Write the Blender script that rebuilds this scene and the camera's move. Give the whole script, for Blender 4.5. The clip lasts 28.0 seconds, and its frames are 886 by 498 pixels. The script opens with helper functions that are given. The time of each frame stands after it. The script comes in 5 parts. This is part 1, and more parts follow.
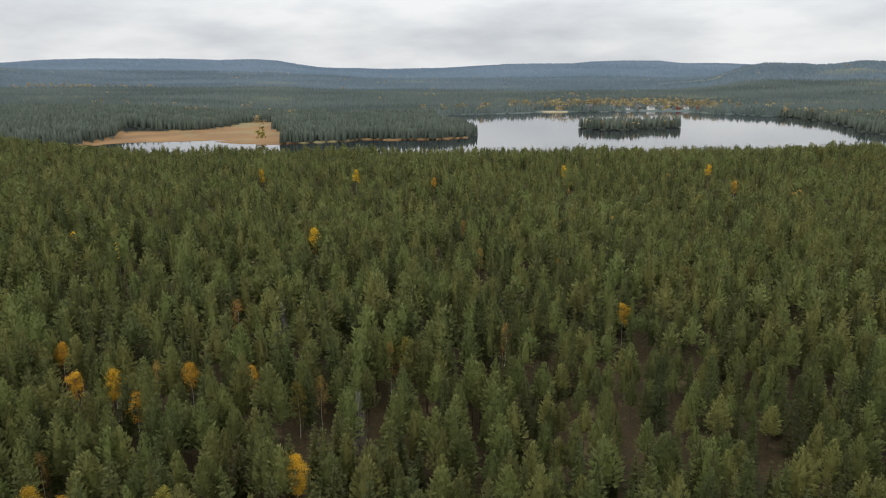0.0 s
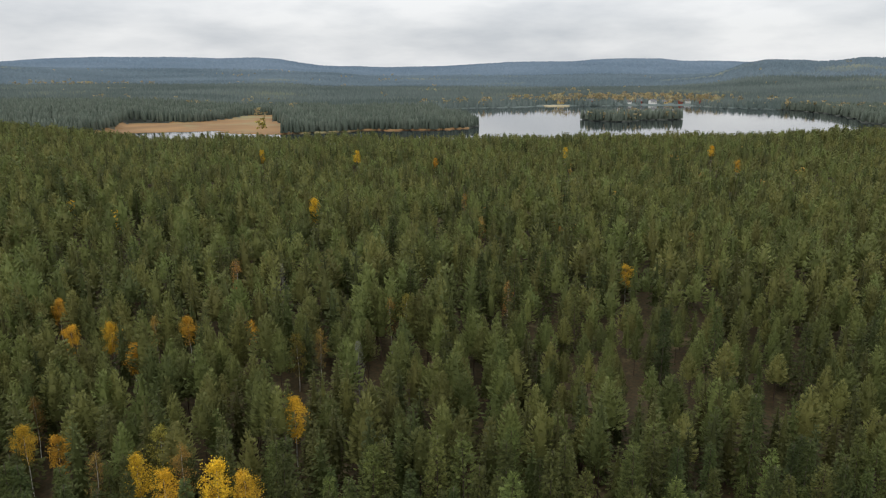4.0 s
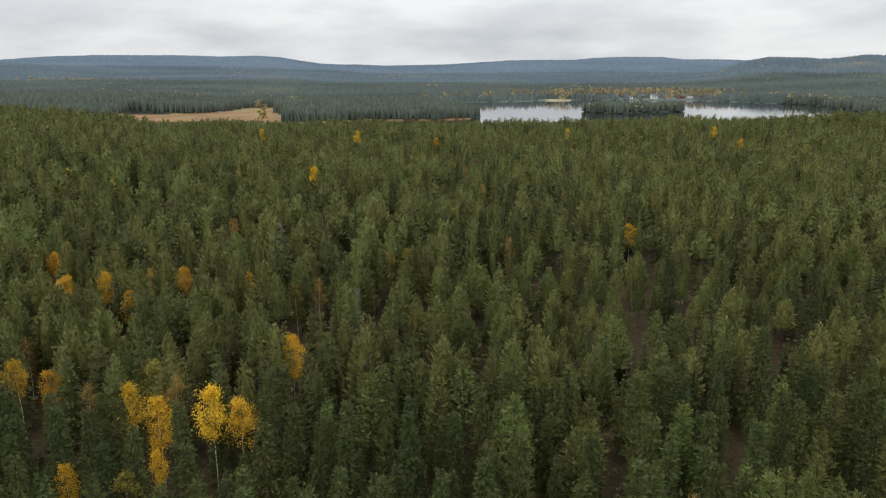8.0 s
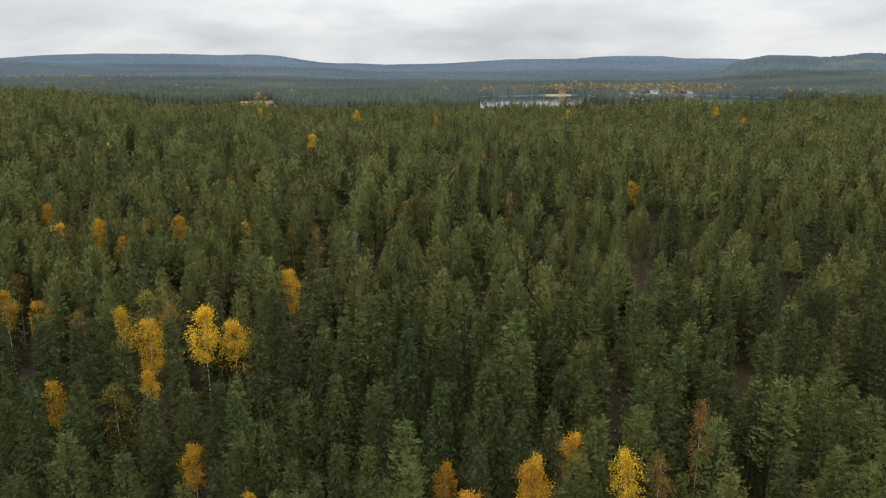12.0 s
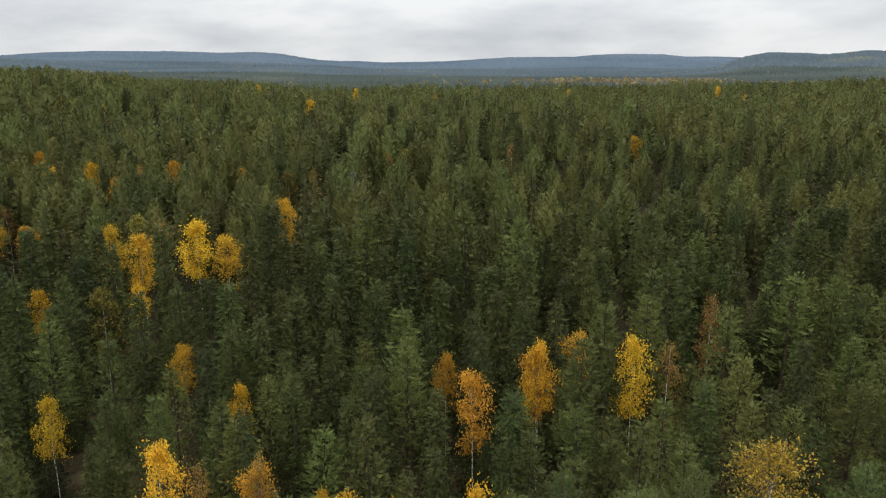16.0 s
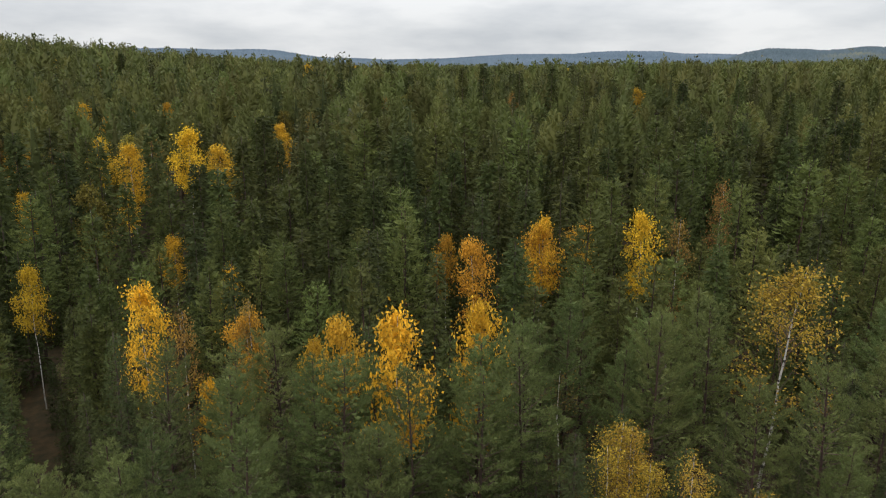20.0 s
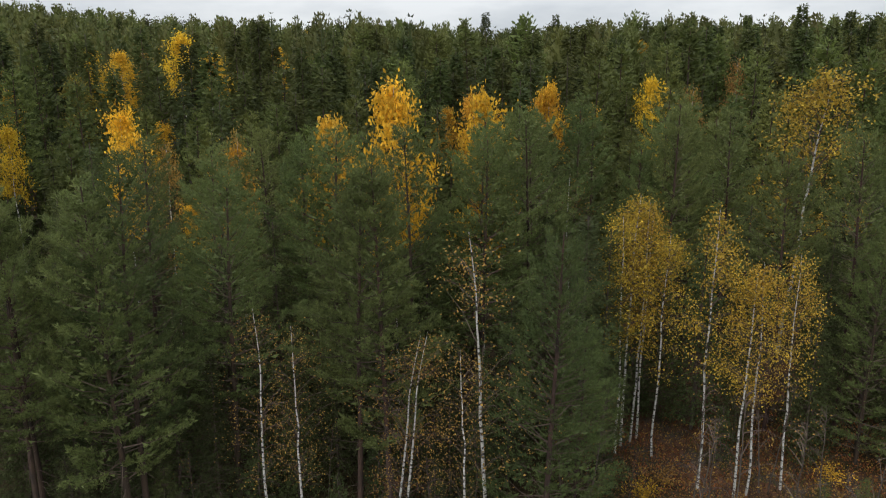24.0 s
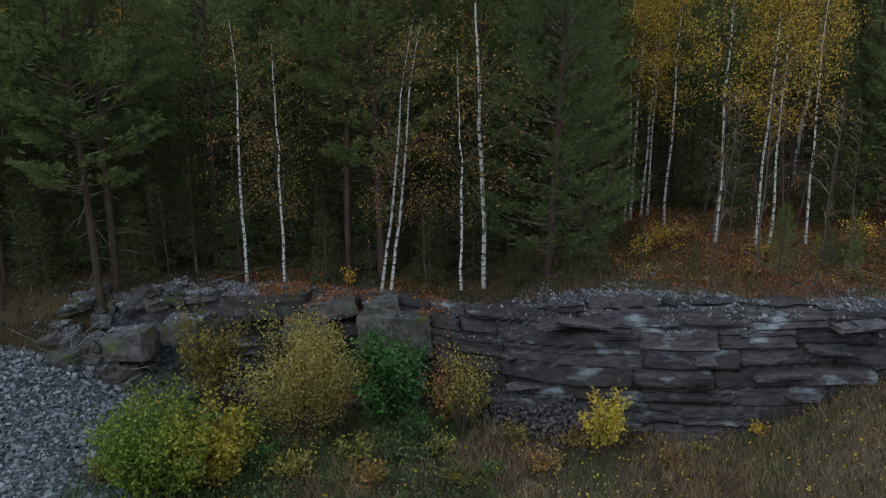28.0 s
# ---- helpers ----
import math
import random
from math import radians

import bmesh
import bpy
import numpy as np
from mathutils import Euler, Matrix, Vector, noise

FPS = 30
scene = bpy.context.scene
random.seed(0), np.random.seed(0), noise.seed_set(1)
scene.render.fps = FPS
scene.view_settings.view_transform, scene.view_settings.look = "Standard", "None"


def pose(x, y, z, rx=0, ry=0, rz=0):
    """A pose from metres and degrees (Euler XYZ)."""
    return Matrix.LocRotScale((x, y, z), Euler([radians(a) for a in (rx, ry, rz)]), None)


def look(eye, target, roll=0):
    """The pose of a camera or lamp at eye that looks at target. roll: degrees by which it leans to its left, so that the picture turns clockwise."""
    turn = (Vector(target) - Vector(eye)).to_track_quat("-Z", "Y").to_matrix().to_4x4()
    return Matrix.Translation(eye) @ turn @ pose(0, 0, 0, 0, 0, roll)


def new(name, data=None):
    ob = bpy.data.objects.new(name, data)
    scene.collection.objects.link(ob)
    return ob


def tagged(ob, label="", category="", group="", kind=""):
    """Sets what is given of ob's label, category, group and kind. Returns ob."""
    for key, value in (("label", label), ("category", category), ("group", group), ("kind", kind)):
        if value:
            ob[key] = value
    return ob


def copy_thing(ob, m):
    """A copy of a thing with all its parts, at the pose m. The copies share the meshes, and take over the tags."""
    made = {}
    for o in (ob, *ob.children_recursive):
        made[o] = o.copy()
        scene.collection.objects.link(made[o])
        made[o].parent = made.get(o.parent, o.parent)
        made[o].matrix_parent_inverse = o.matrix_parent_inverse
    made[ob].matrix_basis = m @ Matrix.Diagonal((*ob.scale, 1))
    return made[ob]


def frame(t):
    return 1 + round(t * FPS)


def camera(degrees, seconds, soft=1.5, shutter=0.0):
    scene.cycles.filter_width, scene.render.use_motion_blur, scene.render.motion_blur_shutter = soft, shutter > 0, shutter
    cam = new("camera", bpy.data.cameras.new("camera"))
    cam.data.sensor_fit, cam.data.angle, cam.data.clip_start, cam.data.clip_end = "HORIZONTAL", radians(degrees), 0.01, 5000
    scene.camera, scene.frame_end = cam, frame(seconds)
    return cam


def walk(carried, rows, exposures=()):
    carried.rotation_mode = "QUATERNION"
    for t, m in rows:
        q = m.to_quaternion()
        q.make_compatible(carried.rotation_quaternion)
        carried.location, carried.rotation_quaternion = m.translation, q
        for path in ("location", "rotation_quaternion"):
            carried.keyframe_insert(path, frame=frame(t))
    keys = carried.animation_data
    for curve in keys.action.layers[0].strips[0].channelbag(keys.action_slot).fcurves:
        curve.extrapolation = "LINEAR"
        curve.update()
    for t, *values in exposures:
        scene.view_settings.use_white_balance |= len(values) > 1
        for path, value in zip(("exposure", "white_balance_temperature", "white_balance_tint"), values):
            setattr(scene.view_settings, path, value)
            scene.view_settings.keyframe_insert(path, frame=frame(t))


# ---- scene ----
cam = camera(62.6, 28.0, soft=1.1)
# seconds, x, y, z, pitch, lean, yaw: a straight descent at three metres a second
ROWS = [
    (0.0, 0.00, 0.00, 93.00, -13.84, 0.00, 0.00),
    (0.5, -0.04, 0.02, 91.78, -13.81, 0.01, 0.00),
    (1.0, -0.07, 0.00, 90.46, -13.81, 0.01, 0.01),
    (2.0, -0.04, -0.18, 87.60, -13.82, 0.02, 0.04),
    (3.0, 0.06, -0.40, 84.66, -13.83, 0.05, 0.08),
    (3.5, 0.09, -0.45, 83.19, -13.83, 0.06, 0.09),
    (5.5, 0.16, -0.58, 77.32, -13.85, 0.07, 0.16),
    (7.0, 0.15, -0.55, 72.87, -13.82, 0.05, 0.19),
    (9.0, 0.10, -0.53, 66.94, -13.77, 0.00, 0.18),
    (11.0, 0.08, -0.53, 60.90, -13.73, -0.02, 0.18),
    (12.5, 0.16, -0.51, 56.28, -13.71, -0.03, 0.20),
    (14.5, 0.16, -0.30, 50.11, -13.71, -0.06, 0.19),
    (16.0, 0.11, -0.29, 45.51, -13.71, -0.09, 0.17),
    (18.0, 0.15, -0.24, 39.43, -13.73, -0.12, 0.16),
    (19.0, 0.23, -0.18, 36.38, -13.74, -0.14, 0.13),
    (20.0, 0.10, -0.16, 33.29, -13.77, -0.11, 0.12),
    (20.5, 0.10, -0.12, 31.78, -13.77, -0.09, 0.14),
    (22.5, 0.26, 0.07, 25.64, -13.73, 0.01, 0.22),
    (24.0, 0.22, 0.20, 21.07, -13.66, 0.10, 0.27),
    (25.0, 0.32, 0.22, 17.99, -13.59, 0.10, 0.26),
    (26.0, 0.36, 0.21, 14.95, -13.56, 0.07, 0.21),
    (27.0, 0.30, 0.25, 11.98, -13.61, 0.03, 0.17),
    (28.0, 0.30, 0.25, 9.00, -13.66, 0.00, 0.10),
]
walk(cam, [(t, pose(x, y, z, 90 + p, r, w)) for t, x, y, z, p, r, w in ROWS],
     exposures=[(0.0, 0.0, 6500, 10), (22.5, 0.0, 6500, 10), (24.5, -0.13, 6200, 8), (26.0, -0.31, 5720, 5), (28.0, -0.43, 5560, 4)])

# ---- light: an overcast sky and a weak, wide sun ----
world = bpy.data.worlds.new("overcast_sky")
scene.world = world
world.use_nodes = True
wn, wl = world.node_tree.nodes, world.node_tree.links
wn.clear()
SUN_UP, SUN_TURN = radians(38), radians(215)
sky = wn.new("ShaderNodeTexSky")
sky.sky_type = "NISHITA"
sky.sun_disc = False
sky.sun_elevation, sky.sun_rotation = SUN_UP, SUN_TURN
coord = wn.new("ShaderNodeTexCoord")
stretch = wn.new("ShaderNodeMapping")
stretch.inputs["Scale"].default_value = (2.4, 2.4, 9.0)
clouds = wn.new("ShaderNodeTexNoise")
clouds.inputs["Scale"].default_value = 1.6
clouds.inputs["Detail"].default_value = 8.0
clouds.inputs["Roughness"].default_value = 0.52
ramp = wn.new("ShaderNodeValToRGB")
ramp.color_ramp.elements[0].position, ramp.color_ramp.elements[1].position = 0.36, 0.62
ramp.color_ramp.elements[0].color = (0.58, 0.61, 0.65, 1)
ramp.color_ramp.elements[1].color = (0.87, 0.88, 0.89, 1)
lift = wn.new("ShaderNodeVectorMath")
lift.operation = "SCALE"
rise = wn.new("ShaderNodeSeparateXYZ")
up = wn.new("ShaderNodeMapRange")
up.inputs["From Min"].default_value, up.inputs["From Max"].default_value = 0.05, 1.0
up.inputs["To Min"].default_value, up.inputs["To Max"].default_value = 10.0, 27.0
blend = wn.new("ShaderNodeMixRGB")
blend.inputs[0].default_value = 0.94
back, wout = wn.new("ShaderNodeBackground"), wn.new("ShaderNodeOutputWorld")
back.inputs["Strength"].default_value = 0.1
wl.new(coord.outputs["Generated"], stretch.inputs["Vector"])
wl.new(stretch.outputs["Vector"], clouds.inputs["Vector"])
wl.new(clouds.outputs["Fac"], ramp.inputs["Fac"])
wl.new(ramp.outputs["Color"], lift.inputs[0])
wl.new(coord.outputs["Generated"], rise.inputs[0])
wl.new(rise.outputs["Z"], up.inputs["Value"])
wl.new(up.outputs["Result"], lift.inputs["Scale"])
wl.new(sky.outputs["Color"], blend.inputs[1])
wl.new(lift.outputs["Vector"], blend.inputs[2])
wl.new(blend.outputs["Color"], back.inputs["Color"])
wl.new(back.outputs["Background"], wout.inputs["Surface"])
sun = new("sun", bpy.data.lights.new("sun", "SUN"))
sun.data.energy, sun.data.angle, sun.data.color = 0.7, radians(20), (1.0, 0.96, 0.9)
sun.matrix_world = look((0, 0, 0), (-math.sin(SUN_TURN), -math.cos(SUN_TURN), -math.tan(SUN_UP)))

# ---- materials ----


def material(name, low, high, hue=1.0, scale=4.0, rough=0.85, bump=0.0, bump_scale=30.0, bump_deep=0.05, vary=0.0, island=0.0, third=None, third_scale=0.6, third_at=0.6, detail=6.0, space="Object", squash=(1, 1, 1)):
    """Two colours mixed by noise, a third in patches; vary: by object and by tint; island: by loose piece."""
    m = bpy.data.materials.new(name)
    m.use_nodes = True
    n, l = m.node_tree.nodes, m.node_tree.links
    bsdf = n["Principled BSDF"]
    bsdf.inputs["Roughness"].default_value = rough
    bsdf.inputs["Specular IOR Level"].default_value = 0.25
    tex = n.new("ShaderNodeTexCoord")
    mp = n.new("ShaderNodeMapping")
    mp.inputs["Scale"].default_value = squash
    place = n.new("ShaderNodeNewGeometry").outputs["Position"] if space == "World" else tex.outputs[space]
    l.new(place, mp.inputs["Vector"])
    no = n.new("ShaderNodeTexNoise")
    no.inputs["Scale"].default_value = scale
    no.inputs["Detail"].default_value = detail
    l.new(mp.outputs["Vector"], no.inputs["Vector"])
    spread = n.new("ShaderNodeMapRange")
    spread.inputs["From Min"].default_value, spread.inputs["From Max"].default_value = 0.3, 0.7
    l.new(no.outputs["Fac"], spread.inputs["Value"])
    mix = n.new("ShaderNodeMixRGB")
    mix.inputs[1].default_value, mix.inputs[2].default_value = (*low, 1), (*high, 1)
    l.new(spread.outputs["Result"], mix.inputs[0])
    colour = mix.outputs["Color"]
    if third:
        n3 = n.new("ShaderNodeTexNoise")
        n3.inputs["Scale"].default_value = third_scale
        n3.inputs["Detail"].default_value = 8.0
        l.new(mp.outputs["Vector"], n3.inputs["Vector"])
        r3 = n.new("ShaderNodeMapRange")
        r3.inputs["From Min"].default_value, r3.inputs["From Max"].default_value = third_at - 0.04, third_at + 0.05
        l.new(n3.outputs["Fac"], r3.inputs["Value"])
        m3 = n.new("ShaderNodeMixRGB")
        m3.inputs[2].default_value = (*third, 1)
        l.new(r3.outputs["Result"], m3.inputs[0])
        l.new(colour, m3.inputs[1])
        colour = m3.outputs["Color"]
    if vary or island:
        info, geo, att = n.new("ShaderNodeObjectInfo"), n.new("ShaderNodeNewGeometry"), n.new("ShaderNodeAttribute")
        att.attribute_name = "tint"
        total = n.new("ShaderNodeMath")
        total.operation = "ADD"
        l.new(info.outputs["Random"], total.inputs[0])
        l.new(att.outputs["Fac"], total.inputs[1])
        wrap = n.new("ShaderNodeMath")
        wrap.operation = "FRACT"
        l.new(total.outputs["Value"], wrap.inputs[0])
        v1 = n.new("ShaderNodeMapRange")
        v1.inputs["To Min"].default_value, v1.inputs["To Max"].default_value = 1 - vary, 1 + vary
        l.new(wrap.outputs["Value"], v1.inputs["Value"])
        v2 = n.new("ShaderNodeMapRange")
        v2.inputs["To Min"].default_value, v2.inputs["To Max"].default_value = 1 - island, 1 + island
        l.new(geo.outputs["Random Per Island"], v2.inputs["Value"])
        hs = n.new("ShaderNodeHueSaturation")
        h = n.new("ShaderNodeMapRange")
        h.inputs["To Min"].default_value, h.inputs["To Max"].default_value = 0.5 + 0.045 * hue * min(1, vary * 3), 0.5 - 0.035 * hue * min(1, vary * 3)
        hash_ = n.new("ShaderNodeMath")
        hash_.operation = "MULTIPLY"
        hash_.inputs[1].default_value = 7.31
        l.new(wrap.outputs["Value"], hash_.inputs[0])
        hf = n.new("ShaderNodeMath")
        hf.operation = "FRACT"
        l.new(hash_.outputs["Value"], hf.inputs[0])
        l.new(hf.outputs["Value"], h.inputs["Value"])
        l.new(h.outputs["Result"], hs.inputs["Hue"])
        val = n.new("ShaderNodeMath")
        val.operation = "MULTIPLY"
        l.new(v1.outputs["Result"], val.inputs[0])
        l.new(v2.outputs["Result"], val.inputs[1])
        l.new(val.outputs["Value"], hs.inputs["Value"])
        l.new(colour, hs.inputs["Color"])
        colour = hs.outputs["Color"]
    l.new(colour, bsdf.inputs["Base Color"])
    if bump:
        nb = n.new("ShaderNodeTexNoise")
        nb.inputs["Scale"].default_value = bump_scale
        nb.inputs["Detail"].default_value = 8.0
        l.new(mp.outputs["Vector"], nb.inputs["Vector"])
        b = n.new("ShaderNodeBump")
        b.inputs["Strength"].default_value = bump
        b.inputs["Distance"].default_value = bump_deep
        l.new(nb.outputs["Fac"], b.inputs["Height"])
        l.new(b.outputs["Normal"], bsdf.inputs["Normal"])
    return m


def leafy(name, low, high, vary=0.3, island=0.35, glow=0.33, hue=1.0, grain=1.2, bump=0.0):
    """Needles or leaves: matt, with some light let through."""
    m = material(name, low, high, hue=hue, scale=grain, rough=0.7, vary=vary, island=island, detail=3.0, bump=bump, bump_scale=1.5, bump_deep=0.4)
    n, l = m.node_tree.nodes, m.node_tree.links
    bsdf, out = n["Principled BSDF"], n["Material Output"]
    thin = n.new("ShaderNodeBsdfTranslucent")
    mixer = n.new("ShaderNodeMixShader")
    mixer.inputs[0].default_value = glow
    l.new(bsdf.inputs["Base Color"].links[0].from_socket, thin.inputs["Color"])
    l.new(bsdf.outputs["BSDF"], mixer.inputs[1])
    l.new(thin.outputs["BSDF"], mixer.inputs[2])
    l.new(mixer.outputs["Shader"], out.inputs["Surface"])
    return m


PINE_NEEDLE = leafy("pine_needles", (0.084, 0.098, 0.026), (0.141, 0.156, 0.041), hue=0.6, island=0.28)
PINE_MASS = leafy("pine_crown_needles", (0.096, 0.104, 0.030), (0.142, 0.149, 0.043), hue=0.7, grain=0.5, vary=0.3, island=0.1, glow=0.25)
SPRUCE_MASS = leafy("spruce_crown_needles", (0.051, 0.056, 0.016), (0.088, 0.094, 0.025), hue=0.7, grain=0.5, vary=0.3, island=0.1, glow=0.25)
SPRUCE_NEEDLE = leafy("spruce_needles", (0.052, 0.063, 0.017), (0.085, 0.097, 0.026), hue=0.6, island=0.28)
# lit copies of the two needle colours: brighter and bluer for edge trees
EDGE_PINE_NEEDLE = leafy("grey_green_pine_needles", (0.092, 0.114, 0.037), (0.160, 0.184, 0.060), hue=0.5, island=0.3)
EDGE_SPRUCE_NEEDLE = leafy("brightened_spruce_needles", (0.054, 0.068, 0.022), (0.090, 0.106, 0.035), hue=0.5, island=0.3)
YELLOW_LEAF = leafy("yellow_birch_leaves", (0.52, 0.32, 0.025), (0.74, 0.47, 0.035), vary=0.22, hue=0.3)
ORANGE_LEAF = leafy("orange_birch_leaves", (0.49, 0.28, 0.03), (0.68, 0.40, 0.04), vary=0.3, hue=0.35)
BROWN_LEAF = leafy("brown_birch_leaves", (0.25, 0.145, 0.04), (0.38, 0.235, 0.055), vary=0.25, hue=0.4)
OLIVE_LEAF = leafy("olive_leaves", (0.15, 0.14, 0.03), (0.26, 0.215, 0.04), hue=0.3, island=0.5)
LIME_LEAF = leafy("lime_green_leaves", (0.085, 0.14, 0.018), (0.2, 0.245, 0.028), vary=0.2, island=0.55, hue=0.2)
TAWNY_LEAF = leafy("tawny_birch_leaves", (0.31, 0.20, 0.03), (0.52, 0.36, 0.045), vary=0.2, island=0.5, hue=0.3)
GREEN_LEAF = leafy("green_shrub_leaves", (0.045, 0.10, 0.025), (0.09, 0.17, 0.04), hue=0.3, island=0.5)
# bed far darker than its stones: shade of the gaps put into the colour
GRAVEL = material("shaded_grey_gravel_bed", (0.025, 0.026, 0.03), (0.08, 0.082, 0.09), scale=5, third=(0.15, 0.153, 0.165), third_scale=7, third_at=0.6, bump=1.0, bump_scale=14, detail=12)
GREY_TWIG = material("grey_dead_twigs", (0.11, 0.105, 0.095), (0.22, 0.215, 0.19), scale=5, vary=0.1, island=0.2)
PINE_BARK = material("pine_bark", (0.036, 0.027, 0.023), (0.092, 0.056, 0.04), scale=3, bump=0.8, bump_scale=14, vary=0.15, squash=(1, 1, 0.35), rough=0.95)
SPRUCE_BARK = material("spruce_bark", (0.07, 0.055, 0.045), (0.13, 0.1, 0.08), scale=6, bump=0.7, bump_scale=18, vary=0.15, rough=0.95)
BIRCH_BARK = material("birch_bark", (0.37, 0.35, 0.31), (0.62, 0.595, 0.55), scale=3, bump=0.3, third=(0.05, 0.045, 0.04), third_scale=3.2, third_at=0.545, squash=(1, 1, 1.9), vary=0.15, hue=0.2, rough=0.7)
TWIG = material("thin_twigs", (0.075, 0.05, 0.04), (0.14, 0.1, 0.08), scale=4, vary=0.2, island=0.2)
FLOOR = material("forest_floor", (0.022, 0.021, 0.008), (0.068, 0.041, 0.017), scale=1.3, third=(0.13, 0.10, 0.05), third_scale=0.12, third_at=0.66, bump=0.8, bump_scale=6, detail=10)
HEATH = material("dry_heath", (0.06, 0.05, 0.032), (0.14, 0.112, 0.068), scale=2.5, third=(0.06, 0.07, 0.025), third_scale=0.35, third_at=0.56, bump=0.8, bump_scale=8, detail=10)
LITTER = material("rust_leaf_litter", (0.07, 0.034, 0.018), (0.145, 0.064, 0.03), scale=1.6, third=(0.07, 0.05, 0.035), third_scale=0.7, third_at=0.52, bump=0.8, bump_scale=12, detail=10)
MARSH = material("tan_marsh_reeds", (0.16, 0.088, 0.034), (0.25, 0.142, 0.055), scale=0.02, third=(0.2, 0.17, 0.08), third_scale=0.012, third_at=0.58, bump=0.2, detail=8)
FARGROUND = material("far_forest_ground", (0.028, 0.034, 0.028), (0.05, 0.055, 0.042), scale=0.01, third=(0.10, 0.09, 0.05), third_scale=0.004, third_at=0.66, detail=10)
# lakeside needles greyed and blued, the first step of haze put into colour
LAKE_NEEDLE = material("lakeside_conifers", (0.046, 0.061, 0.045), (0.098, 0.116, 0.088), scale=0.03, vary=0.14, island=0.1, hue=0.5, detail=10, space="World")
# woods beyond the lake: paler and bluer needles, with haze mixed into the colour
FAR_NEEDLE = material("haze_tinted_far_conifers", (0.052, 0.071, 0.063), (0.102, 0.125, 0.114), scale=0.006, vary=0.08, island=0.06, hue=0.3, detail=12, space="World", squash=(0.5, 1, 1), third=(0.14, 0.15, 0.105), third_scale=0.008, third_at=0.64)
# distant woods and hills: bluish aerial haze is put into the base colours
HAZE_NEEDLE = material("distant_haze_tinted_conifers", (0.066, 0.096, 0.114), (0.108, 0.142, 0.165), scale=0.0035, vary=0.06, island=0.05, hue=0.2, detail=12, space="World", squash=(0.5, 1, 1), third=(0.16, 0.17, 0.13), third_scale=0.005, third_at=0.66)
HILL_NEEDLE = material("haze_tinted_hill_spruces", (0.085, 0.124, 0.163), (0.125, 0.166, 0.21), scale=0.0035, vary=0.05, island=0.04, hue=0.2, detail=12, space="World", squash=(0.5, 1, 1))
ROCK = material("dark_gneiss", (0.024, 0.020, 0.022), (0.088, 0.078, 0.08), scale=7, third=(0.21, 0.235, 0.25), third_scale=1.0, third_at=0.66, bump=1.0, bump_scale=16, bump_deep=0.05, vary=0.75, hue=0.15, squash=(0.8, 0.8, 1.15), rough=0.75, detail=15, space="World")
FACE_ROCK = material("dark_massive_gneiss", (0.019, 0.016, 0.017), (0.066, 0.057, 0.058), scale=5, third=(0.19, 0.215, 0.23), third_scale=1.1, third_at=0.635, bump=0.8, bump_scale=14, bump_deep=0.03, vary=0.3, hue=0.1, squash=(0.55, 0.8, 1.6), rough=0.7, detail=14, space="World")
BOULDER = material("weathered_grey_tan_rock", (0.034, 0.031, 0.029), (0.115, 0.106, 0.098), scale=4, third=(0.075, 0.08, 0.03), third_scale=1.2, third_at=0.62, bump=0.9, bump_scale=12, vary=0.3, hue=0.15, detail=14, space="World")
STONE = material("grey_rubble", hue=0.0, low=(0.08, 0.086, 0.098), high=(0.29, 0.30, 0.33), scale=3, vary=0.3, island=0.65, bump=0.6, bump_scale=12, rough=0.85)
GOLD_BUSH = leafy("golden_bush_leaves", (0.30, 0.24, 0.03), (0.48, 0.36, 0.045), hue=0.3, island=0.4)
SALLOW = leafy("grey_olive_sallow_leaves", (0.27, 0.22, 0.06), (0.46, 0.35, 0.10), hue=0.3, island=0.5)
WEED = leafy("dark_weed_leaves", (0.045, 0.068, 0.028), (0.13, 0.15, 0.06), vary=0.1, island=0.5, hue=0.4)
STRAW = leafy("dry_straw", (0.16, 0.11, 0.065), (0.32, 0.23, 0.14), vary=0.1, island=0.5)
HEATHER = leafy("brown_heather", (0.055, 0.04, 0.027), (0.11, 0.08, 0.045), vary=0.1, island=0.5)
LEDGE = material("dark_ledge_stone", (0.05, 0.05, 0.055), (0.19, 0.19, 0.2), scale=3, vary=0.2, island=0.6, hue=0.0, bump=0.6, bump_scale=12)
WATER = bpy.data.materials.new("lake_water")
WATER.use_nodes = True
wb = WATER.node_tree.nodes["Principled BSDF"]
wb.inputs["Base Color"].default_value = (0.012, 0.016, 0.02, 1)
wb.inputs["Roughness"].default_value = 0.05
wb.inputs["IOR"].default_value = 1.33
wnoise, wbump, wtex = (WATER.node_tree.nodes.new(k) for k in ("ShaderNodeTexNoise", "ShaderNodeBump", "ShaderNodeTexCoord"))
wnoise.inputs["Scale"].default_value = 0.35
wnoise.inputs["Detail"].default_value = 4
wbump.inputs["Strength"].default_value = 0.05
wbump.inputs["Distance"].default_value = 0.3
WATER.node_tree.links.new(wtex.outputs["Object"], wnoise.inputs["Vector"])
WATER.node_tree.links.new(wnoise.outputs["Fac"], wbump.inputs["Height"])
WATER.node_tree.links.new(wbump.outputs["Normal"], wb.inputs["Normal"])

# ---- mesh helpers ----
RNG = np.random.default_rng(7)


